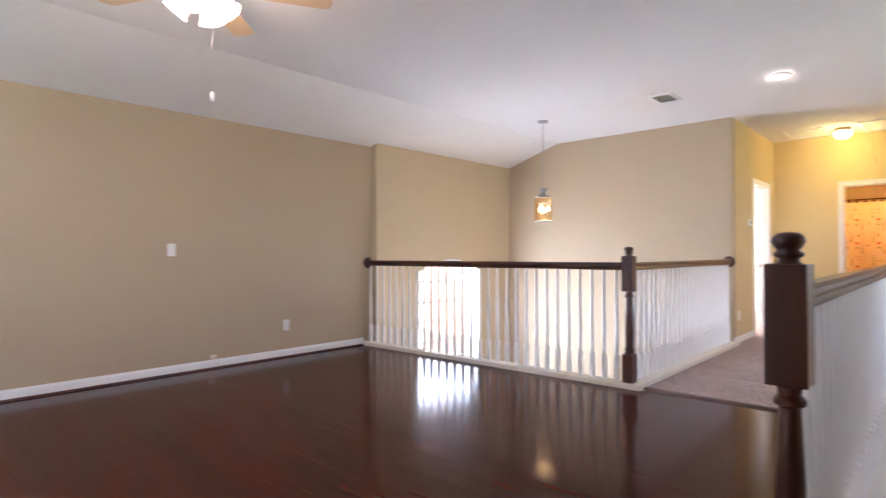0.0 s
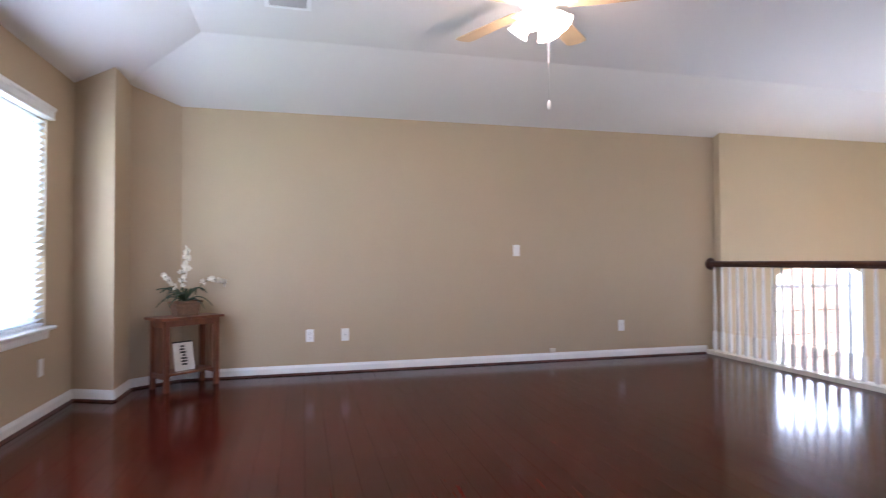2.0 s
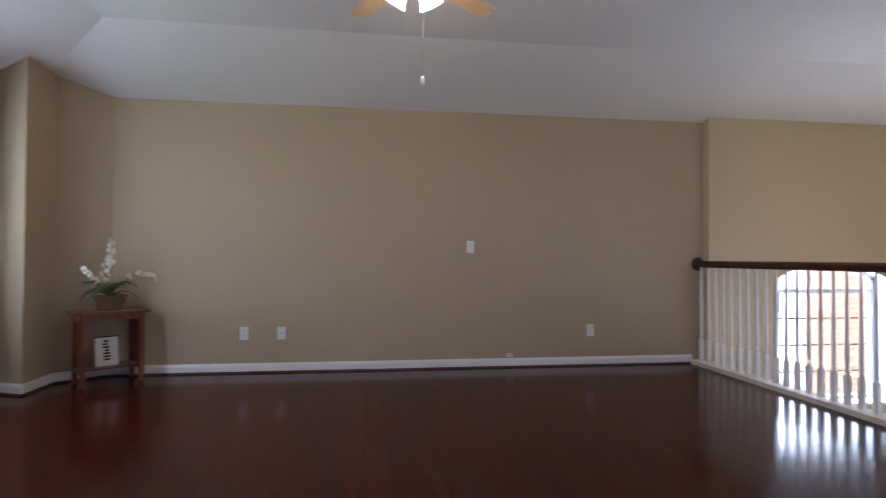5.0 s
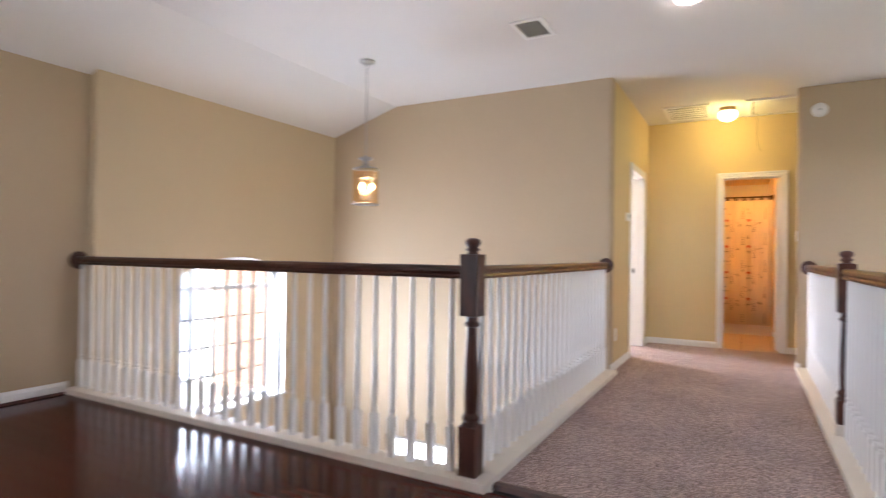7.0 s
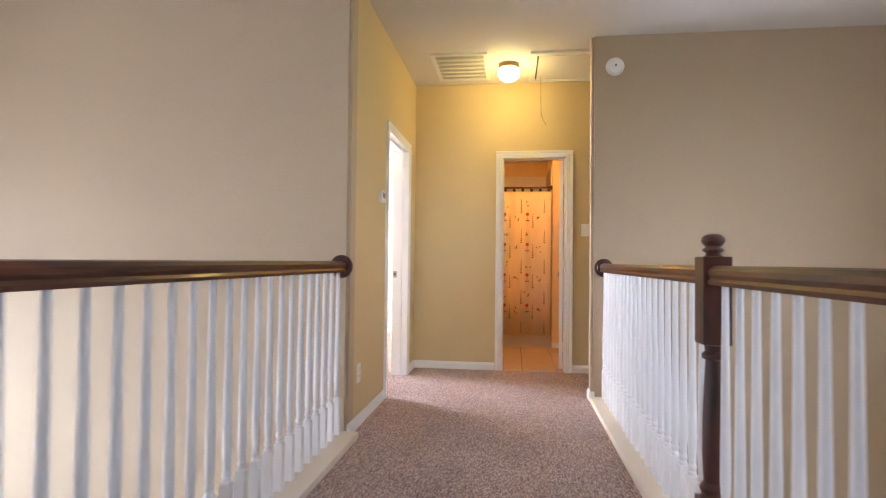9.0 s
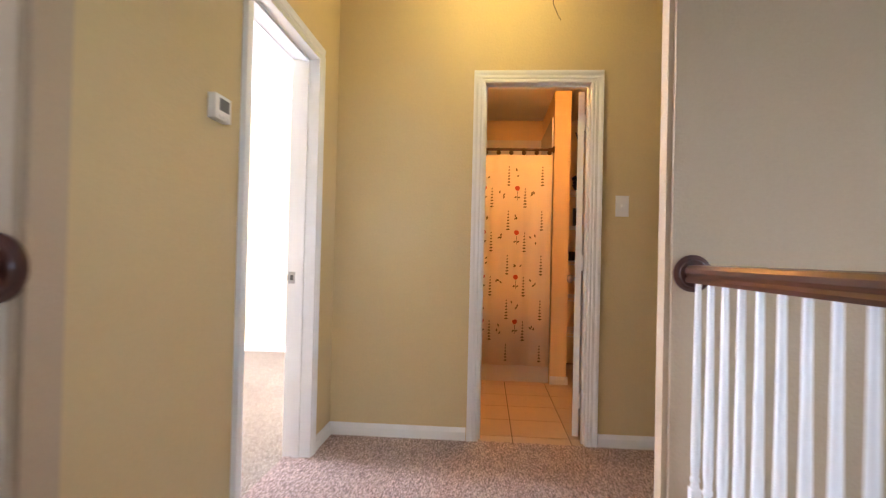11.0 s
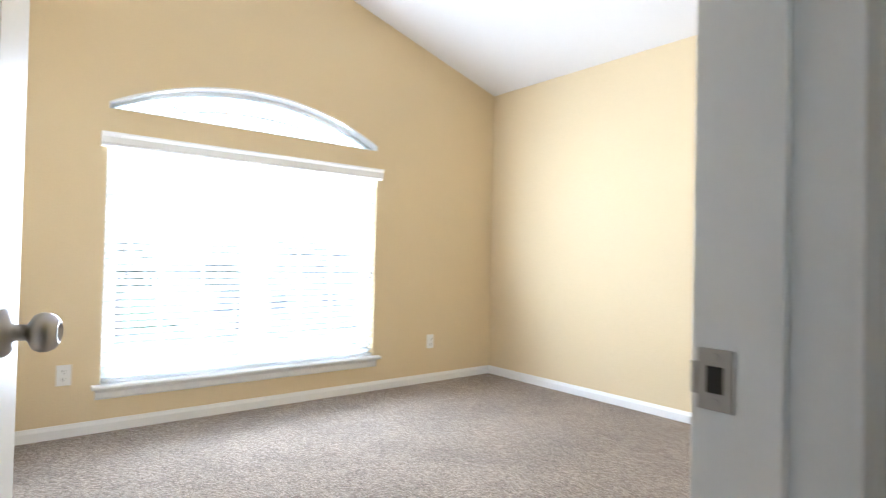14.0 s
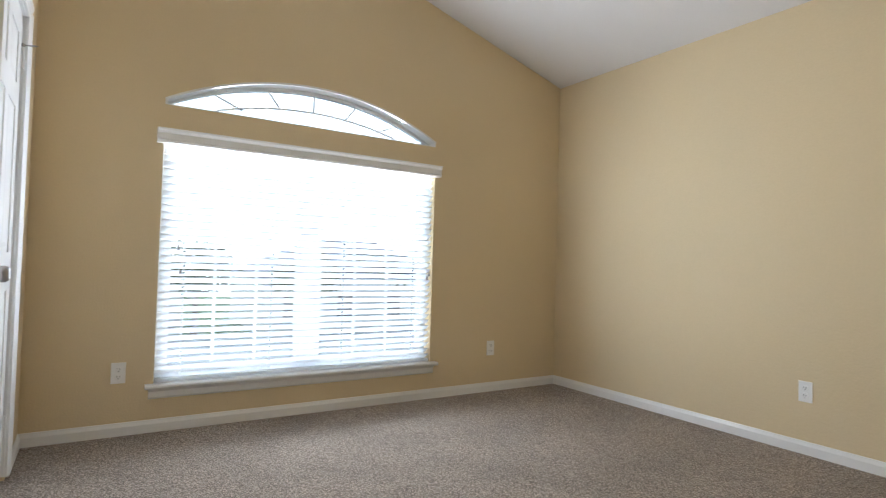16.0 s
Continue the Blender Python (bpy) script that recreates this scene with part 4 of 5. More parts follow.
for k in range(18):
    bm = bmesh.new()
    ring = [(0.010 * math.cos(a), 0, -0.048 - k * 0.0432 + 0.024 * math.sin(a)) for a in (2 * math.pi * j / 10 for j in range(11))]
    tube(bm, ring, 0.0024, 5)
    bmesh.ops.rotate(bm, cent=(0, 0, 0), matrix=Matrix.Rotation(radians(90 * (k % 2)), 3, "Z"), verts=bm.verts)
    part("chain_link", bm, NICKEL, pend)
part("cap", lathe(bmesh.new(), [(0.006, -0.815), (0.012, -0.830), (0.060, -0.842), (0.064, -0.854), (0.03, -0.862), (0.024, -0.880), (0.024, -0.905), (0.05, -0.920), (0.104, -0.932), (0.108, -0.942), (0.100, -0.946)], steps=32), NICKEL, pend, "polished metal cap", smooth=True)
part("glass_jar", lathe(bmesh.new(), [(0.098, -0.942), (0.108, -0.965), (0.109, -1.080), (0.109, -1.215), (0.102, -1.242), (0.098, -1.242), (0.105, -1.212), (0.105, -0.970)], steps=36), JAR, pend, "clear glass jar", smooth=True)
part("stem", lathe(bmesh.new(), [(0.008, -0.940), (0.008, -1.010), (0.066, -1.015), (0.066, -1.022), (0.0, -1.025)], steps=16), NICKEL, pend)
part("base_ring", lathe(bmesh.new(), [(0.104, -1.238), (0.112, -1.242), (0.112, -1.250), (0.100, -1.250)], steps=36), NICKEL, pend, smooth=True)
for k in range(3):
    a = radians(40 + 120 * k)
    x, y = 0.058 * math.cos(a), 0.058 * math.sin(a)
    part("candle", lathe(bmesh.new(), [(0.010, -1.025), (0.010, -1.065)], (x, y, 0), 12), TRIM, pend)
    part("bulb", lathe(bmesh.new(), [(0.007, -1.063), (0.016, -1.078), (0.020, -1.092), (0.014, -1.110), (0.0, -1.120)], (x, y, 0), 14), GLOW_BULB, pend, "glowing bulb", smooth=True)

# ---- windows ----


def bars(bm, runs, x0, x1):
    """Flat bars across a window: runs of (y0, y1, z0, z1)."""
    for a, b, c, d in runs:
        box(bm, x0, x1, a, b, c, d)


def window_unit(name, m, w, z0, z1, label, muntins_x, muntins_z, twin=False, glass=True):
    """A double-hung vinyl window. Local y runs across the opening from 0 to w, x points into the room."""
    top = tagged(thing(name, (0, 0, 0), label, "window"), kind="structure")
    top.matrix_basis = m
    f = 0.045
    bm = bmesh.new()
    bars(bm, [(0, f, z0, z1), (w - f, w, z0, z1), (f, w - f, z0, z0 + f), (f, w - f, z1 - f, z1)], -0.06, 0.0)
    if twin:
        bars(bm, [(w / 2 - 0.06, w / 2 + 0.06, z0 + f, z1 - f)], -0.06, 0.004)
    part("window_frame", bm, VINYL, top)
    halves = [(f, w / 2 - 0.06), (w / 2 + 0.06, w - f)] if twin else [(f, w - f)]
    zm = (z0 + z1) / 2
    for a, b in halves:
        for c, d, x in ((z0 + f, zm + 0.02, -0.02), (zm - 0.02, z1 - f, -0.045)):
            s = 0.03
            bm = bmesh.new()
            bars(bm, [(a, a + s, c, d), (b - s, b, c, d), (a + s, b - s, c, c + s), (a + s, b - s, d - s, d)], x - 0.012, x + 0.012)
            sash = part("sash", bm, VINYL, top)
            pane = part("pane", boxed(x - 0.002, x + 0.002, a + s, b - s, c + s, d - s), GLASS, sash)
            pane.visible_shadow = False
            for k in range(1, muntins_x + 1):
                y = a + s + (b - a - 2 * s) * k / (muntins_x + 1)
                part("muntin", boxed(x - 0.006, x + 0.006, y - 0.009, y + 0.009, c + s, d - s), VINYL, sash)
            for k in range(1, muntins_z + 1):
                z = c + s + (d - c - 2 * s) * k / (muntins_z + 1)
                part("muntin", boxed(x - 0.0055, x + 0.0055, a + s, b - s, z - 0.009, z + 0.009), VINYL, sash)
    return top


CORDS = (0.075, 0.357, 0.622, 0.918)  # the ladder cords, as shares of a blind's width


def blind(m, w, z0, z1, label, tilt, n, proud=0.0):
    """A wooden-slat blind: valance, slats, bottom rail, ladder cords, tassels. Local axes as for window_unit."""
    top = thing("window_blind", (0, 0, 0), label, "blind", "window blinds")
    top.matrix_basis = m
    prof = [(0.0, 0.0), (0.052, 0.0), (0.056, 0.012), (0.052, 0.020), (0.054, 0.055), (0.066, 0.070), (0.068, 0.082), (0.0, 0.082)]
    part("valance", sweep(bmesh.new(), prof, (proud, -0.035, z1 - 0.02), (proud, w + 0.035, z1 - 0.02), (1, 0, 0)), TRIM, top, "moulded white valance")
    bm = bmesh.new()
    c, s = math.cos(radians(tilt)), math.sin(radians(tilt))
    h = 0.025
    slope = s / c

    def strip(x0, x1, y0, y1):
        """A stretch of the tilted slat, from x0 to x1 across it."""
        prism(bm, [(x0, y0, -x0 * slope), (x1, y0, -x1 * slope), (x1, y0, -x1 * slope - 0.0026), (x0, y0, -x0 * slope - 0.0026)], (0, y1 - y0, 0))

    stops = [0.008] + [w * f + d for f in CORDS for d in (-0.008, 0.008)] + [w - 0.008]
    for k, (y0, y1) in enumerate(zip(stops, stops[1:])):
        if k % 2:
            strip(-h * c, -0.010, y0, y1)
            strip(0.010, h * c, y0, y1)
        else:
            strip(-h * c, h * c, y0, y1)
    me = mesh_from("slat", bm, SLAT)
    step = (z1 - 0.05 - z0 - 0.045) / (n - 1)
    for k in range(n):
        ob = new("slat", me)
        ob.parent = top
        ob.location = (0.0, 0.0, z0 + 0.045 + k * step)
    part("bottom_rail", boxed(-0.025, 0.025, 0.008, w - 0.008, z0 + 0.006, z0 + 0.024, bevel=0.003), SLAT, top)
    for f in CORDS:
        for x in (-0.027, 0.027):
            part("ladder_cord", boxed(x - 0.0008, x + 0.0008, w * f - 0.001, w * f + 0.001, z0 + 0.02, z1), SLAT, top)
    for y, z, drop in ((0.10, z0 + 0.80, 0), (0.115, z0 + 0.66, 0), (w - 0.03, z0 + 0.67, 0), (w - 0.045, z0 + 0.64, 0)):
        cord = part("lift_cord", boxed(0.0335, 0.0350, y - 0.0008, y + 0.0008, z, z1), SLAT, top)
        part("tassel", lathe(bmesh.new(), [(0.003, 0.0), (0.006, -0.008), (0.009, -0.03), (0.0, -0.032)], (0.034, y, z), 10), NICKEL, cord, "small grey cord tassel")
    return top


# living room, south
window_unit("window_south", pose(SW1, Y_S - 0.06, 0, 0, 0, 90), SW1 - SW0, SWZ0, SWZ1, "wide white twin double-hung window in the living room", 0, 0, twin=True)
blind(pose(SW1, Y_S - 0.03, 0, 0, 0, 90), SW1 - SW0, SWZ0 + 0.005, SWZ1 - 0.012, "white slat blind lowered over the living room window", -32, 33, proud=0.012)
SILL = [(0.0, 0.0), (0.075, 0.0), (0.082, 0.008), (0.082, 0.018), (0.075, 0.024), (0.0, 0.024)]
APRON = [(0.0, -0.062), (0.008, -0.062), (0.014, -0.052), (0.016, -0.02), (0.03, 0.0), (0.0, 0.0)]


def sill(name, a, b, z, out, deep, label):
    out = Vector((*out, 0))
    bm = bmesh.new()
    a, b = Vector((*a, z - 0.022)), Vector((*b, z - 0.022))
    way = (b - a).normalized()
    sweep(bm, [(u - deep if u == 0 else u - 0.025, v) for u, v in SILL], a - way * 0.045, b + way * 0.045, out)
    sweep(bm, APRON, a - way * 0.025, b + way * 0.025, out)
    structure(name, bm, TRIM, label, "window sill")


sill("trim_south_sill", (SW0, Y_S), (SW1, Y_S), SWZ0 + 0.004, (0, 1), 0.06, "white moulded sill under the living room window")

# stairwell, east: unseen window added to go with the stairwell fill lamp
window_unit("window_stair_added", pose(X_E + 0.06, 1.75, 0, 0, 0, 180), 2.30, 0.82, 2.18, "unseen white window added on the stairwell side to let in light", 0, 0, twin=True)

# bedroom, west
window_unit("window_bedroom", pose(BX - 0.085, W0, 0), W1 - W0, WZ0, WZ1, "wide white twin double-hung bedroom window with grilles", 2, 0, twin=True)
blind(pose(BX - 0.03, W0, 0), W1 - W0, WZ0 + 0.004, WZ1 - 0.035, "white slat blind lowered over the bedroom window", -38, 32, proud=0.018)
sill("trim_bedroom_sill", (BX, W0), (BX, W1), WZ0 + 0.004, (1, 0), 0.06, "white moulded sill under the bedroom window")

arch = tagged(thing("window_arch", (BX, (W0 + W1) / 2, 0), "white arched transom window with a sunburst grille", "window"), kind="structure")
aw = W1 - W0


def arc_band(bm, w, spring, rise, x0, x1, thick, n=24):
    """A curved bar under a segmental arch."""
    for k in range(n):
        s0, s1 = -w / 2 + w * k / n, -w / 2 + w * (k + 1) / n
        a, b = arch_z(s0, w, spring, rise), arch_z(s1, w, spring, rise)
        prism(bm, [(x0, s0, a - thick), (x0, s1, b - thick), (x0, s1, b), (x0, s0, a)], (x1 - x0, 0, 0))
    return bm


bm = arc_band(bmesh.new(), aw, ASPR, ARISE - 0.001, -0.155, 0.004, 0.014)
box(bm, -0.155, 0.004, -aw / 2 + 0.001, -aw / 2 + 0.012, ASB, ASPR - 0.002)
box(bm, -0.155, 0.004, aw / 2 - 0.012, aw / 2 - 0.001, ASB, ASPR - 0.002)
box(bm, -0.155, 0.002, -aw / 2 + 0.013, aw / 2 - 0.013, ASB, ASB + 0.006)
part("arch_lining", bm, TRIM, arch, "white painted reveal")
bm = arc_band(bmesh.new(), aw - 0.03, ASPR, ARISE - 0.016, -0.125, -0.085, 0.024)
box(bm, -0.125, -0.085, -aw / 2, aw / 2, ASB, ASB + 0.02)
box(bm, -0.125, -0.085, -aw / 2, -aw / 2 + 0.02, ASB, ASPR)
box(bm, -0.125, -0.085, aw / 2 - 0.02, aw / 2, ASB, ASPR)
part("window_frame", bm, VINYL, arch)
bm = bmesh.new()
for k in range(20):
    s0, s1 = -aw / 2 + 0.04 + (aw - 0.08) * k / 20, -aw / 2 + 0.04 + (aw - 0.08) * (k + 1) / 20
    prism(bm, [(-0.107, s0, ASB + 0.01), (-0.107, s1, ASB + 0.01), (-0.107, s1, arch_z(s1, aw - 0.03, ASPR, ARISE - 0.016) - 0.02), (-0.107, s0, arch_z(s0, aw - 0.03, ASPR, ARISE - 0.016) - 0.02)], (0.003, 0, 0))
bmesh.ops.remove_doubles(bm, verts=bm.verts, dist=0.0005)
part("pane", bm, GLASS, arch).visible_shadow = False
part("muntin", arc_band(bmesh.new(), aw * 0.68, ASB + 0.04, 0.09, -0.112, -0.098, 0.010), VINYL, arch)
for f in (-0.62, -0.30, 0.0, 0.30, 0.62):
    a = Vector((-0.112, f * aw * 0.5 * 0.82, ASB + 0.045 + 0.08 * (1 - (f / 0.66) ** 2 * 0.9)))
    s1 = f * aw * 0.5 * 1.12
    b = Vector((-0.112, s1, arch_z(s1, aw - 0.03, ASPR, ARISE - 0.016) - 0.02))
    if b.z > a.z:
        n_ = Vector((0, (b - a).z, -(b - a).y)).normalized() * 0.005
        part("muntin", prism(bmesh.new(), [a - n_, a + n_, b + n_, b - n_], (0.013, 0, 0)), VINYL, arch)

# foyer, west: tall window with an arched head
fw = tagged(thing("window_foyer", (X_FOY - 0.155, (FW0 + FW1) / 2, 0), "tall arched foyer window with dark grille bars", "window"), kind="structure")
w = FW1 - FW0
bm = arc_band(bmesh.new(), w, FSPR, FRISE, -0.04, 0.0, 0.045)
bars(bm, [(-w / 2, -w / 2 + 0.05, FWZ, FSPR), (w / 2 - 0.05, w / 2, FWZ, FSPR), (-w / 2 + 0.05, w / 2 - 0.05, FWZ, FWZ + 0.05), (-w / 2 + 0.05, w / 2 - 0.05, 0.70, 0.745)], -0.04, 0.0)
part("window_frame", bm, VINYL, fw)
for z in (0.43, 0.15, -0.13):
    part("muntin", boxed(-0.026, -0.018, -w / 2 + 0.05, w / 2 - 0.05, z - 0.008, z + 0.008), DARK_SLOT, fw, "thin grey grille bar")
bm = bmesh.new()
for k in range(16):
    s0, s1 = -w / 2 + 0.05 + (w - 0.1) * k / 16, -w / 2 + 0.05 + (w - 0.1) * (k + 1) / 16
    prism(bm, [(-0.014, s0, FWZ + 0.05), (-0.014, s1, FWZ + 0.05), (-0.014, s1, arch_z(s1, w, FSPR, FRISE) - 0.045), (-0.014, s0, arch_z(s0, w, FSPR, FRISE) - 0.045)], (0.003, 0, 0))
bmesh.ops.remove_doubles(bm, verts=bm.verts, dist=0.0005)
part("pane", bm, GLASS, fw).visible_shadow = False
bm = boxed(0.0, 0.152, w / 2 - 0.004, w / 2 + 0.0, FWZ, FSPR)
box(bm, 0.0, 0.152, -w / 2, -w / 2 + 0.004, FWZ, FSPR)
arc_band(bm, w, FSPR, FRISE - 0.001, 0.0, 0.152, 0.006)
box(bm, 0.0, 0.175, -w / 2 - 0.02, w / 2 + 0.02, FWZ - 0.02, FWZ + 0.006)
part("reveal", bm, TRIM, fw, "white painted reveal and sill")

# entry below: glazed side window, a glowing sheet behind standing in for daylight
low = tagged(thing("window_entry", (0, Y_FOY + 0.06, 0), "bright white-framed glazed opening on the floor below", "window"), kind="structure")
bm = bmesh.new()
for a, b, c, d in ((LX0, LX0 + 0.05, Z_LOW, LZ), (LX1 - 0.05, LX1, Z_LOW, LZ), (LX0 + 0.05, LX1 - 0.05, LZ - 0.05, LZ), (LX0 + 0.05, LX1 - 0.05, Z_LOW, Z_LOW + 0.1)):
    box(bm, a, b, -0.03, 0.03, c, d)
part("window_frame", bm, TRIM, low)
part("pane", boxed(LX0 + 0.05, LX1 - 0.05, -0.002, 0.002, Z_LOW + 0.1, LZ - 0.05), GLASS, low).visible_shadow = False
GLOW_SKY = material("bright_sky_backdrop", (0.8, 0.85, 0.9), 1.0, vary=0.0, emit=(0.90, 0.96, 1.0), power=3.2)
structure("backdrop_entry", boxed(LX0 - 0.6, LX1 + 0.6, Y_FOY + 1.0, Y_FOY + 1.02, Z_LOW - 0.5, LZ + 0.6), GLOW_SKY, "plain glowing sheet behind the entry glass in place of daylight", "backdrop")

# ---- outside ----
structure("ground", boxed(-400, 400, -400, 400, Z_LOW - 0.6, Z_LOW - 0.25), GRASS, "lawn around the house", "ground")
# pale sheet added so the ground below the windows reads overexposed
structure("pavement", boxed(-29, -2.6, -40, 45, Z_LOW - 0.26, Z_LOW - 0.22), CONCRETE, "pale concrete added to make the ground before the house look bright", "pavement")
bm = boxed(-62, -61.5, -90, 110, Z_LOW - 1, 70)
box(bm, -61, 120, -72.5, -72, Z_LOW - 1, 70)
structure("backdrop_sky", bm, GLOW_SKY, "bright hazy sky", "backdrop")


def neighbour(place, turn, w, d, h, label):
    """A neighbouring brick house with a hipped roof."""
    top = thing("house", place, label, "house", "neighbouring houses", turn)
    part("wall", boxed(-w / 2, w / 2, -d / 2, d / 2, 0, h), SIDING, top)
    bm = bmesh.new()
    lo = [bm.verts.new((x, y, h)) for x, y in ((-w / 2 - 0.4, -d / 2 - 0.4), (w / 2 + 0.4, -d / 2 - 0.4), (w / 2 + 0.4, d / 2 + 0.4), (-w / 2 - 0.4, d / 2 + 0.4))]
    hi = [bm.verts.new((x, 0, h + 2.6)) for x in (-w / 2 + d / 2, w / 2 - d / 2)]
    for f in ((lo[0], lo[1], hi[1], hi[0]), (lo[1], lo[2], hi[1]), (lo[2], lo[3], hi[0], hi[1]), (lo[3], lo[0], hi[0]), (lo[3], lo[2], lo[1], lo[0])):
        bm.faces.new(f)
    part("roof", bm, ROOF, top)
    for k in range(4):
        x = -w / 2 + w * (k + 0.5) / 4
        for z in (0.9, 3.6):
            if z + 1.2 < h:
                part("window", boxed(x - 0.5, x + 0.5, -d / 2 - 0.03, -d / 2 + 0.02, z, z + 1.3), SHADE_GREY, top)
    return top


neighbour((-34, 2, Z_LOW - 0.25), 90, 13, 9, 3.2, "single-storey house across the street with a grey roof")
neighbour((-33, 19, Z_LOW - 0.25), 90, 13, 9, 3.2, "single-storey house across the street with a grey roof")
neighbour((-2, -30, Z_LOW - 0.25), 180, 14, 9, 3.2, "single-storey house behind the garden with a grey roof")


def tree(place, h, r, seed):
    """A broad-leaved tree: tapered trunk, limbs, and a crown of many small leaf clumps."""
    rnd = random.Random(seed)
    top = thing("tree", place, "leafy green broad tree in the yard", "tree", "trees")
    bm = bmesh.new()
    lathe(bm, [(0.22, 0), (0.16, h * 0.2), (0.12, h * 0.45), (0.05, h * 0.8)], steps=8)
    for k in range(7):
        a, z = rnd.uniform(0, 6.28), h * rnd.uniform(0.35, 0.65)
        tube(bm, [(0, 0, z), (r * 0.4 * math.cos(a), r * 0.4 * math.sin(a), z + h * 0.1), (r * 0.8 * math.cos(a), r * 0.8 * math.sin(a), z + h * 0.18)], 0.04, 5)
    part("trunk", bm, BARK, top)
    pts, faces = [], []
    for k in range(900):
        while True:
            p = Vector((rnd.uniform(-1, 1), rnd.uniform(-1, 1), rnd.uniform(-1, 1)))
            if 0.25 < p.length < 1:
                break
        q = 0.75 + 0.35 * noise.noise(p * 2.1 + Vector((seed, 0, 0)))
        c = Vector((p.x * r * q, p.y * r * q, h * 0.66 + p.z * h * 0.36 * q))
        for j in range(3):
            u = Vector((rnd.gauss(0, 1), rnd.gauss(0, 1), rnd.gauss(0, 1))).normalized()
            v = u.cross(Vector((rnd.gauss(0, 1), rnd.gauss(0, 1), rnd.gauss(0, 1)))).normalized()
            s = rnd.uniform(0.10, 0.22)
            n0 = len(pts)
            pts += [tuple(c - u * s), tuple(c + v * s * 0.5), tuple(c + u * s), tuple(c - v * s * 0.5)]
            faces.append((n0, n0 + 1, n0 + 2, n0 + 3))
    me = bpy.data.meshes.new("crown")
    me.from_pydata(pts, [], faces)
    me.materials.append(LEAF)
    crown = new("crown", me)
    crown.parent = top
    return top


for k, (x, y, h, r) in enumerate([(-24, -3.5, 5.5, 2.4), (-29, 9, 5.5, 2.6), (-27, 14.5, 5.0, 2.5), (-28, 3, 5.2, 2.6), (-4, -17, 5.5, 2.5), (2.5, -20, 6, 2.8), (-26, -9, 5.5, 2.7), (-30, 20, 5.5, 2.6)]):
    tree((x, y, Z_LOW - 0.25), h, r, k + 3)

# brick porch pier beyond the foyer window
pier_out = tagged(part("brick_pier", boxed(-1.93, -1.512, 2.44, 4.00, Z_LOW - 0.25, 2.4), MORTAR), "red brick porch pier outside the foyer window", "brick pier")
bm = bmesh.new()
box(bm, 0, 0.015, 0.004, 0.206, 0.004, 0.063)
BRICK = mesh_from("brick", bm, BRICK_A)
for r in range(36):
    for c in range(7):
        y = 2.44 + c * 0.21 + (0.105 if r % 2 else 0)
        if y + 0.2 > 4.02:
            continue
        ob = new("brick", BRICK)
        ob.parent = pier_out
        ob.location = (-1.512, y, -1.35 + r * 0.0685)

# ---- plant table in the corner ----
TT = 128.5
table = thing("end_table", (0.245, -5.50, 0), "small cherry mission end table with slatted sides", "end table", turn=TT)
part("tabletop", boxed(-0.27, 0.27, -0.15, 0.15, 0.575, 0.597, bevel=0.005), CHERRY, table)
for x in (-0.215, 0.215):
    for y in (-0.115, 0.115):
        part("leg", boxed(x - 0.019, x + 0.019, y - 0.019, y + 0.019, 0.0, 0.575, bevel=0.003), CHERRY, table)
    part("side_rail", boxed(x - 0.012, x + 0.012, -0.096, 0.096, 0.515, 0.572), CHERRY, table)
    part("side_rail", boxed(x - 0.012, x + 0.012, -0.096, 0.096, 0.10, 0.14), CHERRY, table)
    for k in range(4):
        y = -0.066 + 0.044 * k
        part("side_slat", boxed(x - 0.005, x + 0.005, y - 0.009, y + 0.009, 0.14, 0.515), CHERRY, table)
part("lower_shelf", boxed(-0.203, 0.203, -0.11, 0.11, 0.125, 0.142, bevel=0.002), CHERRY, table)
for y in (-0.115, 0.115):
    part("apron", boxed(-0.196, 0.196, y - 0.009, y + 0.009, 0.525, 0.574), CHERRY, table)

CARD = material("cream_card", (0.72, 0.68, 0.62), 0.7, vary=0.03)
INK = material("black_ink", (0.025, 0.022, 0.02), 0.6)
pic = thing("framed_print", (0.245, -5.50, 0.1425), "white print with dark brush marks leaning on the table shelf", "picture", turn=TT)
lean = pose(-0.02, -0.04, 0.0, -13, 0, 0)
bm = boxed(-0.085, 0.085, -0.006, 0.006, 0.002, 0.235, bevel=0.002)
bmesh.ops.transform(bm, matrix=lean, verts=bm.verts)
part("frame", bm, CARD, pic)
bm = boxed(-0.087, 0.087, -0.008, 0.008, 0.233, 0.245)
bmesh.ops.transform(bm, matrix=lean, verts=bm.verts)
part("top_edge", bm, INK, pic, "dark top edge")
rnd = random.Random(5)
for k in range(7):
    z = 0.045 + 0.025 * k
    bm = boxed(-0.012 - rnd.uniform(0, 0.02), 0.008 + rnd.uniform(0, 0.02), -0.0075, -0.0055, z, z + 0.015)
    bmesh.ops.transform(bm, matrix=lean, verts=bm.verts)
    part("brush_mark", bm, INK, pic, "dark brush mark")

BASKET = material("woven_brown_pot", (0.16, 0.085, 0.045), 0.6, vary=0.45, scale=35, bump=0.9, bump_scale=90)
LEAF_DARK = material("orchid_leaf", (0.035, 0.075, 0.03), 0.4, vary=0.25, scale=12)
STEM = material("orchid_stem", (0.10, 0.12, 0.045), 0.6)
PETAL = material("cream_petal", (0.80, 0.74, 0.60), 0.6, vary=0.1, scale=30)
HEART = material("orchid_heart", (0.55, 0.28, 0.10), 0.6)
plant = thing("potted_orchid", (0.245, -5.50, 0.597), "cream orchid in a woven brown pot on the end table", "potted plant", turn=TT)
bm = bmesh.new()
lo = [(-0.10, -0.055), (0.10, -0.055), (0.10, 0.055), (-0.10, 0.055)]
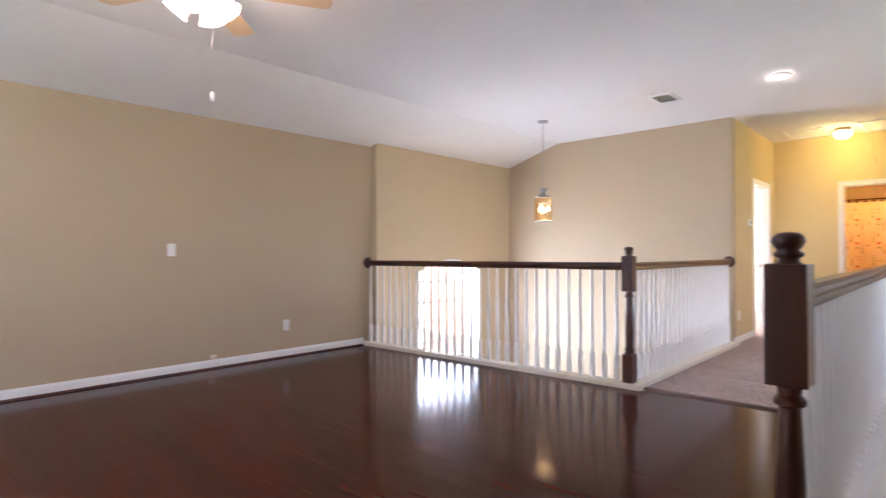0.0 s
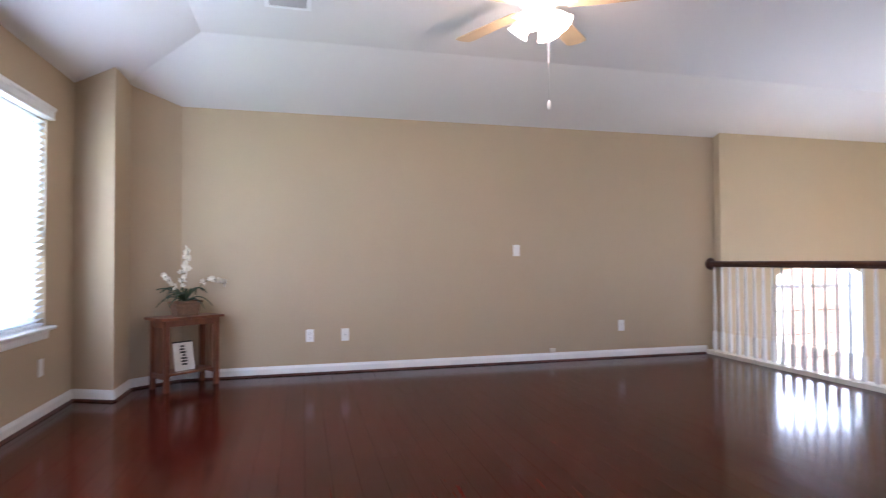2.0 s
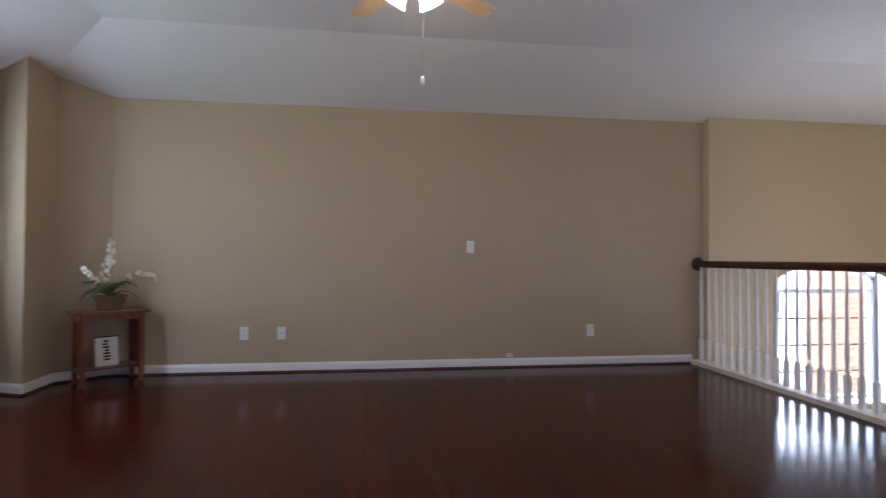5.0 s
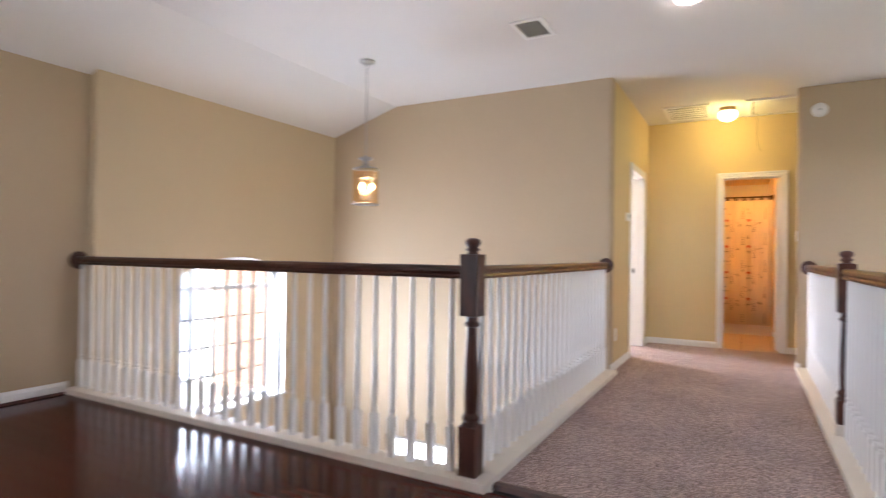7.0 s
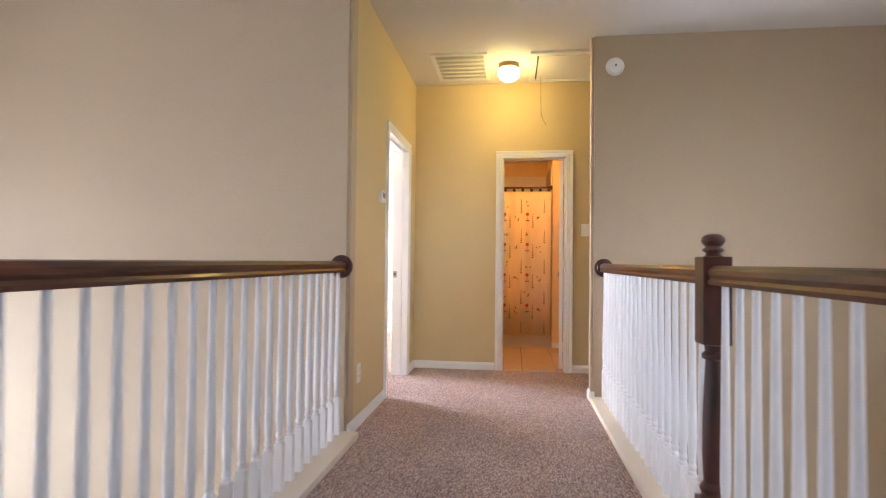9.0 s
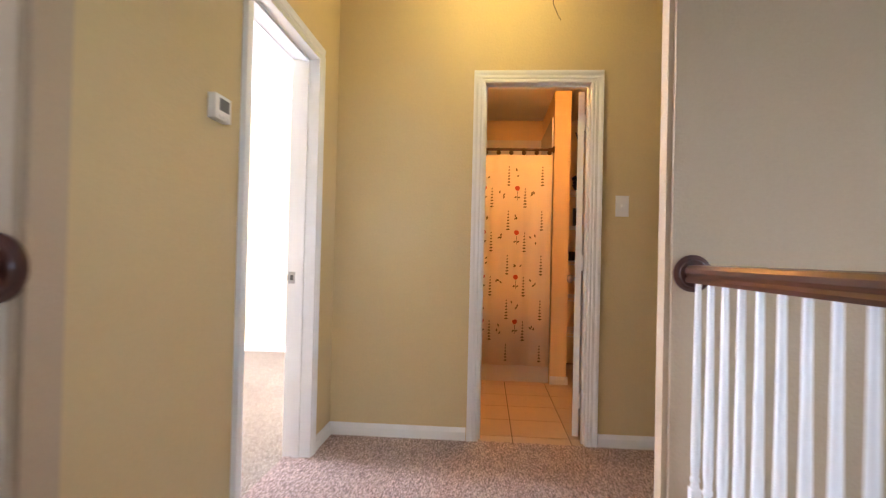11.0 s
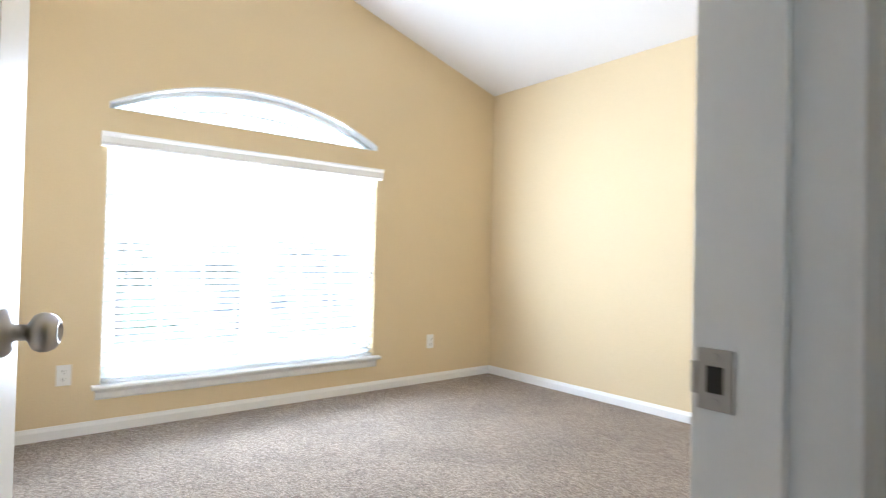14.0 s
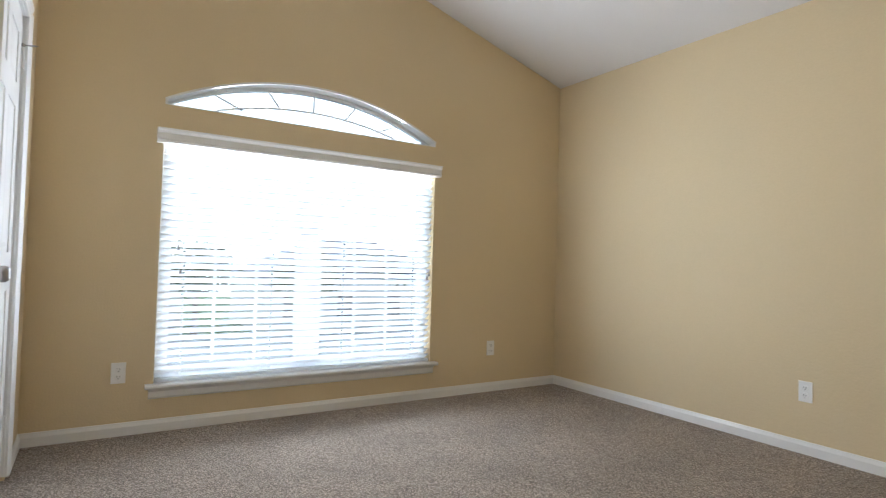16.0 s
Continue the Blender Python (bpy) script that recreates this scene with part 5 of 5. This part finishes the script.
rows = [(0.0, 0.86), (0.012, 0.92), (0.10, 1.08), (0.108, 1.2), (0.125, 1.2), (0.125, 1.05), (0.11, 1.0)]
rings = [[bm.verts.new((x * s, y * s, z)) for x, y in lo] for z, s in rows]
for a, b in zip(rings, rings[1:]):
    for k in range(4):
        j = (k + 1) % 4
        bm.faces.new((a[k], a[j], b[j], b[k]))
bm.faces.new(rings[0][::-1])
bm.faces.new(rings[-1])
part("pot", bm, BASKET, plant, "woven brown rectangular pot")


def strap_leaf(parent, a, length, rise, droop, wide):
    """A long arching leaf with thickness."""
    bm = bmesh.new()
    rows = []
    for k in range(9):
        f = k / 8
        p = Vector((math.cos(a) * length * f, math.sin(a) * length * f, 0.115 + rise * math.sin(f * 1.9) - droop * f * f))
        wd = wide * (0.35 + 1.3 * f) * (1 - f ** 3) + 0.001
        side = Vector((-math.sin(a), math.cos(a), 0)) * wd
        rows.append([bm.verts.new(q) for q in (p - side, p + Vector((0, 0, -0.006)), p + side, p + Vector((0, 0, -0.009)))])
    for u, v in zip(rows, rows[1:]):
        for k in range(4):
            j = (k + 1) % 4
            bm.faces.new((u[k], u[j], v[j], v[k]))
    bm.faces.new(rows[0])
    bm.faces.new(rows[-1][::-1])
    part("leaf", bm, LEAF_DARK, parent, smooth=True)


rnd = random.Random(11)
for k in range(22):
    strap_leaf(plant, rnd.uniform(0, 6.28), rnd.uniform(0.14, 0.24), rnd.uniform(0.06, 0.17), rnd.uniform(0.0, 0.14), rnd.uniform(0.010, 0.016))


def flower_mesh():
    bm = bmesh.new()
    for k in range(5):
        a = 2 * math.pi * k / 5
        m = pose(0, 0, 0, 0, 0, math.degrees(a)) @ pose(0, 0, 0, 0, -18, 0)
        ring = [(0.002, -0.004, 0), (0.014, -0.010, 0.001), (0.024, -0.005, 0.003), (0.027, 0, 0.004), (0.024, 0.005, 0.003), (0.014, 0.010, 0.001), (0.002, 0.004, 0)]
        prism(bm, [m @ Vector(p) for p in ring], (0, 0, 0.0018))
    return mesh_from("flower", bm, PETAL)


FLOWER = flower_mesh()


def spray(points, flowers, seed):
    """A flower stem along points with blossoms on its upper part."""
    rnd = random.Random(seed)
    stem = part("flower_stem", tube(bmesh.new(), points, 0.0028, 6), STEM, plant)
    pts = [Vector(p) for p in points]
    for k in range(flowers):
        f = 0.45 + 0.55 * k / max(flowers - 1, 1)
        i = min(int(f * (len(pts) - 1)), len(pts) - 2)
        p = pts[i].lerp(pts[i + 1], f * (len(pts) - 1) - i)
        ob = new("flower", FLOWER)
        ob.parent = stem
        ob.matrix_basis = pose(p.x + rnd.uniform(-0.025, 0.025), p.y + rnd.uniform(-0.025, 0.025), p.z + rnd.uniform(-0.015, 0.02), rnd.uniform(40, 110), rnd.uniform(-40, 40), rnd.uniform(0, 360))
    return stem


spray([(-0.02, 0, 0.11), (-0.03, 0.0, 0.25), (-0.02, -0.01, 0.38), (0.00, -0.02, 0.48), (0.01, -0.03, 0.56)], 13, 1)
spray([(-0.04, 0, 0.11), (-0.09, -0.02, 0.22), (-0.15, -0.04, 0.29), (-0.20, -0.05, 0.34)], 11, 2)
spray([(0.03, 0, 0.11), (0.09, -0.02, 0.22), (0.17, -0.03, 0.29), (0.25, -0.04, 0.30), (0.32, -0.05, 0.26)], 12, 3)
spray([(0.0, 0, 0.11), (-0.03, -0.02, 0.22), (-0.05, -0.03, 0.32), (-0.04, -0.03, 0.40)], 7, 4)

# ---- bathroom ----
tub = thing("bathtub", (3.53, 6.55, -0.005), "white bathtub behind the shower curtain", "bathtub")
bm = boxed(0.0, 1.272, 0.0, 0.06, 0.0, 0.40, bevel=0.006)
box(bm, 0.0, 1.272, 0.90, 0.965, 0.0, 0.40)
box(bm, 0.0, 0.08, 0.06, 0.90, 0.0, 0.40)
box(bm, 1.20, 1.272, 0.06, 0.90, 0.0, 0.40)
box(bm, 0.08, 1.20, 0.06, 0.90, 0.0, 0.08)
part("basin", bm, TUB, tub)
part("rim", boxed(0.0, 1.272, -0.012, 0.085, 0.395, 0.42, bevel=0.008), TUB, tub)
bm = boxed(3.522, 4.804, 7.505, 7.519, 0.40, 2.235)
box(bm, 4.791, 4.805, 6.56, 7.505, 0.40, 2.235)
tile_back = structure("trim_tub_surround", bm, WALL_TILE, "white tiled tub surround", "tiles")
rod = thing("curtain_rod", (0, 6.485, 1.945), "dark bronze shower curtain rod", "curtain rod")
part("bar", tube(bmesh.new(), [(3.53, 0, 0), (4.80, 0, 0)], 0.011, 12), BRASS_DARK, rod)
part("flange", lathe(bmesh.new(), [(0.030, 0), (0.030, 0.008), (0.018, 0.016), (0.015, 0.05)], m=Matrix.Translation((4.805, 0, 0)) @ pose(0, 0, 0, 0, -90, 0), steps=18), BRASS_DARK, rod, smooth=True)
CURTAIN = material("cream_shower_curtain", (0.78, 0.70, 0.56), 0.75, vary=0.03, scale=4)
cur = thing("shower_curtain", (0, 6.485, 0), "cream shower curtain printed with red poppies and green stems", "shower curtain")


def fold(x):
    return 0.016 * math.sin(x * 21.0) + 0.007 * math.sin(x * 47.0 + 1)


bm = bmesh.new()
cols = 110
front = [[bm.verts.new((3.58 + 1.212 * k / cols, fold(3.58 + 1.212 * k / cols) * (0.6 + 0.4 * (1.93 - z) / 1.8) + dy, z)) for k in range(cols + 1)] for dy, z in ((-0.001, 0.15), (-0.001, 0.75), (-0.001, 1.35), (-0.001, 1.90), (0.001, 1.90), (0.001, 1.35), (0.001, 0.75), (0.001, 0.15))]
for a, b in zip(front, front[1:] + front[:1]):
    for k in range(cols):
        bm.faces.new((a[k], a[k + 1], b[k + 1], b[k]))
part("cloth", bm, CURTAIN, cur, smooth=True)
for k in range(12):
    x = 3.61 + 0.105 * k
    part("ring", lathe(bmesh.new(), [(0.017, -0.004), (0.019, 0.0), (0.017, 0.004), (0.0, 0.005)], m=Matrix.Translation((x, -0.012, 1.915)) @ pose(0, 0, 0, 90, 0, 0), steps=14), BRASS_DARK, cur, "dark bronze curtain button", smooth=True)
    part("hook", tube(bmesh.new(), [(x, -0.012, 1.93), (x, -0.013, 1.952), (x, 0.0, 1.960), (x, 0.013, 1.950)], 0.0025, 6), BRASS_DARK, cur)
POPPY = material("red_print", (0.55, 0.09, 0.04), 0.8)
SPRIG = material("olive_print", (0.16, 0.13, 0.05), 0.8)


def print_at(bm, x, z, shape):
    """A flat printed shape lying on the cloth's front."""
    vs = [bm.verts.new((x + u, fold(x + u) * (0.6 + 0.4 * (1.93 - z) / 1.8) - 0.004, z + v)) for u, v in shape]
    bm.faces.new(vs)


red, green = bmesh.new(), bmesh.new()
rnd = random.Random(3)
disc = [(0.021 * math.cos(a) * (1 + 0.12 * math.sin(3 * a)), 0.021 * math.sin(a)) for a in (2 * math.pi * k / 10 for k in range(10))]
for col in range(8):
    x0 = 3.68 + col * 0.138
    for row in range(5):
        z0 = 0.32 + row * 0.37 + (0.0 if col % 2 else 0.19)
        if z0 > 1.85:
            continue
        if col % 2 == 0:
            print_at(red, x0, z0, disc)
            print_at(green, x0, z0 - 0.07, [(-0.002, -0.03), (0.002, -0.03), (0.003, 0.045), (-0.001, 0.045)])
            for s in (-1, 1):
                print_at(green, x0 + s * 0.014, z0 - 0.075, [(-0.013, -0.004), (0.0, -0.009), (0.013, 0.004), (0.0, 0.009)])
        for k in range(7):
            zz = z0 - 0.15 + 0.025 * k
            s = 0.018 - 0.002 * k
            if 0.17 < zz < 1.9:
                print_at(green, x0 + 0.066, zz, [(-s, -0.005), (0, -0.011), (s, -0.003), (0, 0.005)])
        for k in range(3):
            a = rnd.uniform(0.5, 2.6)
            zz = z0 + rnd.uniform(0.08, 0.16)
            if zz < 1.88:
                c, s = math.cos(a) * 0.03, math.sin(a) * 0.03
                print_at(green, x0 + rnd.uniform(-0.03, 0.03), zz, [(0, 0), (c * 0.5 + s * 0.25, s * 0.5 - c * 0.25), (c, s), (c * 0.5 - s * 0.25, s * 0.5 + c * 0.25)])
tagged(part("poppy_print", red, POPPY, cur, "printed red poppies"), kind="stuff")
tagged(part("sprig_print", green, SPRIG, cur, "printed olive sprigs"), kind="stuff")

WIRE = material("white_wire", (0.75, 0.72, 0.66), 0.45)


def wire_shelf(z):
    top = thing("wire_shelf", (4.945, 7.05, z), "white wire shelf in the bathroom closet", "shelf", "wire shelves")
    for y in (0.0, 0.15, 0.30, 0.46):
        part("rod", tube(bmesh.new(), [(0.0, y, 0), (1.02, y, 0)], 0.004, 6), WIRE, top)
    part("front_rod", tube(bmesh.new(), [(0.0, -0.003, -0.03), (1.02, -0.003, -0.03)], 0.004, 6), WIRE, top)
    bm = bmesh.new()
    for k in range(34):
        x = 0.015 + 0.03 * k
        box(bm, x - 0.0015, x + 0.0015, 0.0, 0.46, 0.003, 0.006)
        box(bm, x - 0.0015, x + 0.0015, -0.006, -0.003, -0.03, 0.004)
    tagged(part("wire_grid", bm, WIRE, top), kind="stuff")


for z in (0.355, 0.685, 1.02, 1.345, 1.675):
    wire_shelf(z)
DARKPOT = material("black_glaze", (0.02, 0.018, 0.016), 0.3)
vase = thing("bonsai_pot", (5.13, 7.16, 1.682), "dark bowl with bare curved branches on the top shelf", "plant pot")
part("bowl", lathe(bmesh.new(), [(0.04, 0), (0.06, 0.03), (0.075, 0.06), (0.065, 0.065), (0.0, 0.05)], steps=20), DARKPOT, vase, smooth=True)
for k in range(5):
    part("leaf_clump", lathe(bmesh.new(), [(0.0, 0.0), (0.03, 0.015), (0.035, 0.035), (0.0, 0.06)], (0.05 * math.cos(k * 1.3), 0.03 * math.sin(k * 1.3), 0.055 + 0.02 * (k % 3)), 8), DARKPOT, vase)
part("branch", tube(bmesh.new(), [(0, 0, 0.06), (-0.02, 0, 0.2), (0.02, 0, 0.33), (-0.01, 0, 0.45), (-0.05, 0, 0.56)], 0.006, 6), BARK, vase)
part("branch", tube(bmesh.new(), [(0.02, 0, 0.33), (0.06, 0, 0.40), (0.07, 0, 0.46)], 0.005, 6), BARK, vase)
ph = thing("picture_frame", (5.17, 7.16, 1.352), "dark framed picture standing on a wire shelf", "picture frame")
bm = bmesh.new()
for a, b, c, d in ((-0.10, -0.08, 0, 0.17), (0.08, 0.10, 0, 0.17), (-0.08, 0.08, 0, 0.02), (-0.08, 0.08, 0.15, 0.17)):
    box(bm, a, b, -0.01, 0.01, c, d)
part("frame", bm, DARKPOT, ph)
part("picture", boxed(-0.08, 0.08, 0.0, 0.006, 0.02, 0.15), BRASS_DARK, ph)
for k in range(3):
    jar_ = thing("dark_cup", (5.06 + 0.11 * k, 7.15, 1.027), "small dark cup on a wire shelf", "cup", "cups on the shelf")
    part("body", lathe(bmesh.new(), [(0.030, 0), (0.036, 0.01), (0.037, 0.085), (0.033, 0.085), (0.031, 0.015), (0.0, 0.012)], steps=18), DARKPOT, jar_, smooth=True)
# unseen fixture added to go with the warm bathroom light
bath_lamp = thing("ceiling_lamp", (4.6, 5.62, 2.44), "unseen dome ceiling lamp added to light the bathroom", "ceiling lamp")
part("collar", lathe(bmesh.new(), [(0.15, 0.0), (0.15, -0.015), (0.135, -0.03)], steps=28), BRASS_DARK, bath_lamp, smooth=True)
part("shade", lathe(bmesh.new(), [(0.135, -0.026), (0.12, -0.055), (0.08, -0.075), (0.0, -0.085)], steps=28), GLOW_HALL, bath_lamp, "glowing glass shade", smooth=True)

# ---- pieces of the floors, last ----
tile_mesh = mesh_from("tile", boxed(0.003, 0.327, 0.003, 0.327, -0.006, 0.0015, bevel=0.0015), BATH_TILE)
for i in range(8):
    for j in range(8):
        ob = new("tile", tile_mesh)
        ob.parent = bath_floor
        ob.location = (3.445 + 0.33 * i, Y_END - 0.205 + 0.33 * j, 0)

rnd = random.Random(2)
PLANKS = {}


def plank_mesh(length):
    key = round(length, 2)
    if key not in PLANKS:
        w, e = 0.1258, 0.0008
        bm = bmesh.new()
        lo = [bm.verts.new(p) for p in ((0.0003, 0.0002, -0.0195), (key - 0.0003, 0.0002, -0.0195), (key - 0.0003, w, -0.0195), (0.0003, w, -0.0195))]
        md = [bm.verts.new((v.co.x, v.co.y, -e)) for v in lo]
        hi = [bm.verts.new(p) for p in ((e, e, 0), (key - e, e, 0), (key - e, w - e, 0), (e, w - e, 0))]
        for a, b in ((lo, md), (md, hi)):
            for k in range(4):
                j = (k + 1) % 4
                bm.faces.new((a[k], a[j], b[j], b[k]))
        bm.faces.new(hi)
        PLANKS[key] = mesh_from("plank", bm, PLANK)
    return PLANKS[key]


rows_n = int((0.0 - 0.115 - Y_S) / 0.126) + 1
for r in range(rows_n):
    y = -0.115 - 0.126 * (r + 1)
    end = X_E if y < -3.1 else 4.95
    x = 0.0
    first = round(rnd.choice((0.4, 0.7, 1.0, 1.3)), 2)
    while x < end - 0.02:
        length = min(first if x == 0.0 else 1.4, round(end - x, 2))
        ob = new("plank", plank_mesh(length))
        ob.parent = living_floor
        ob.location = (x, y, 0)
        x += length
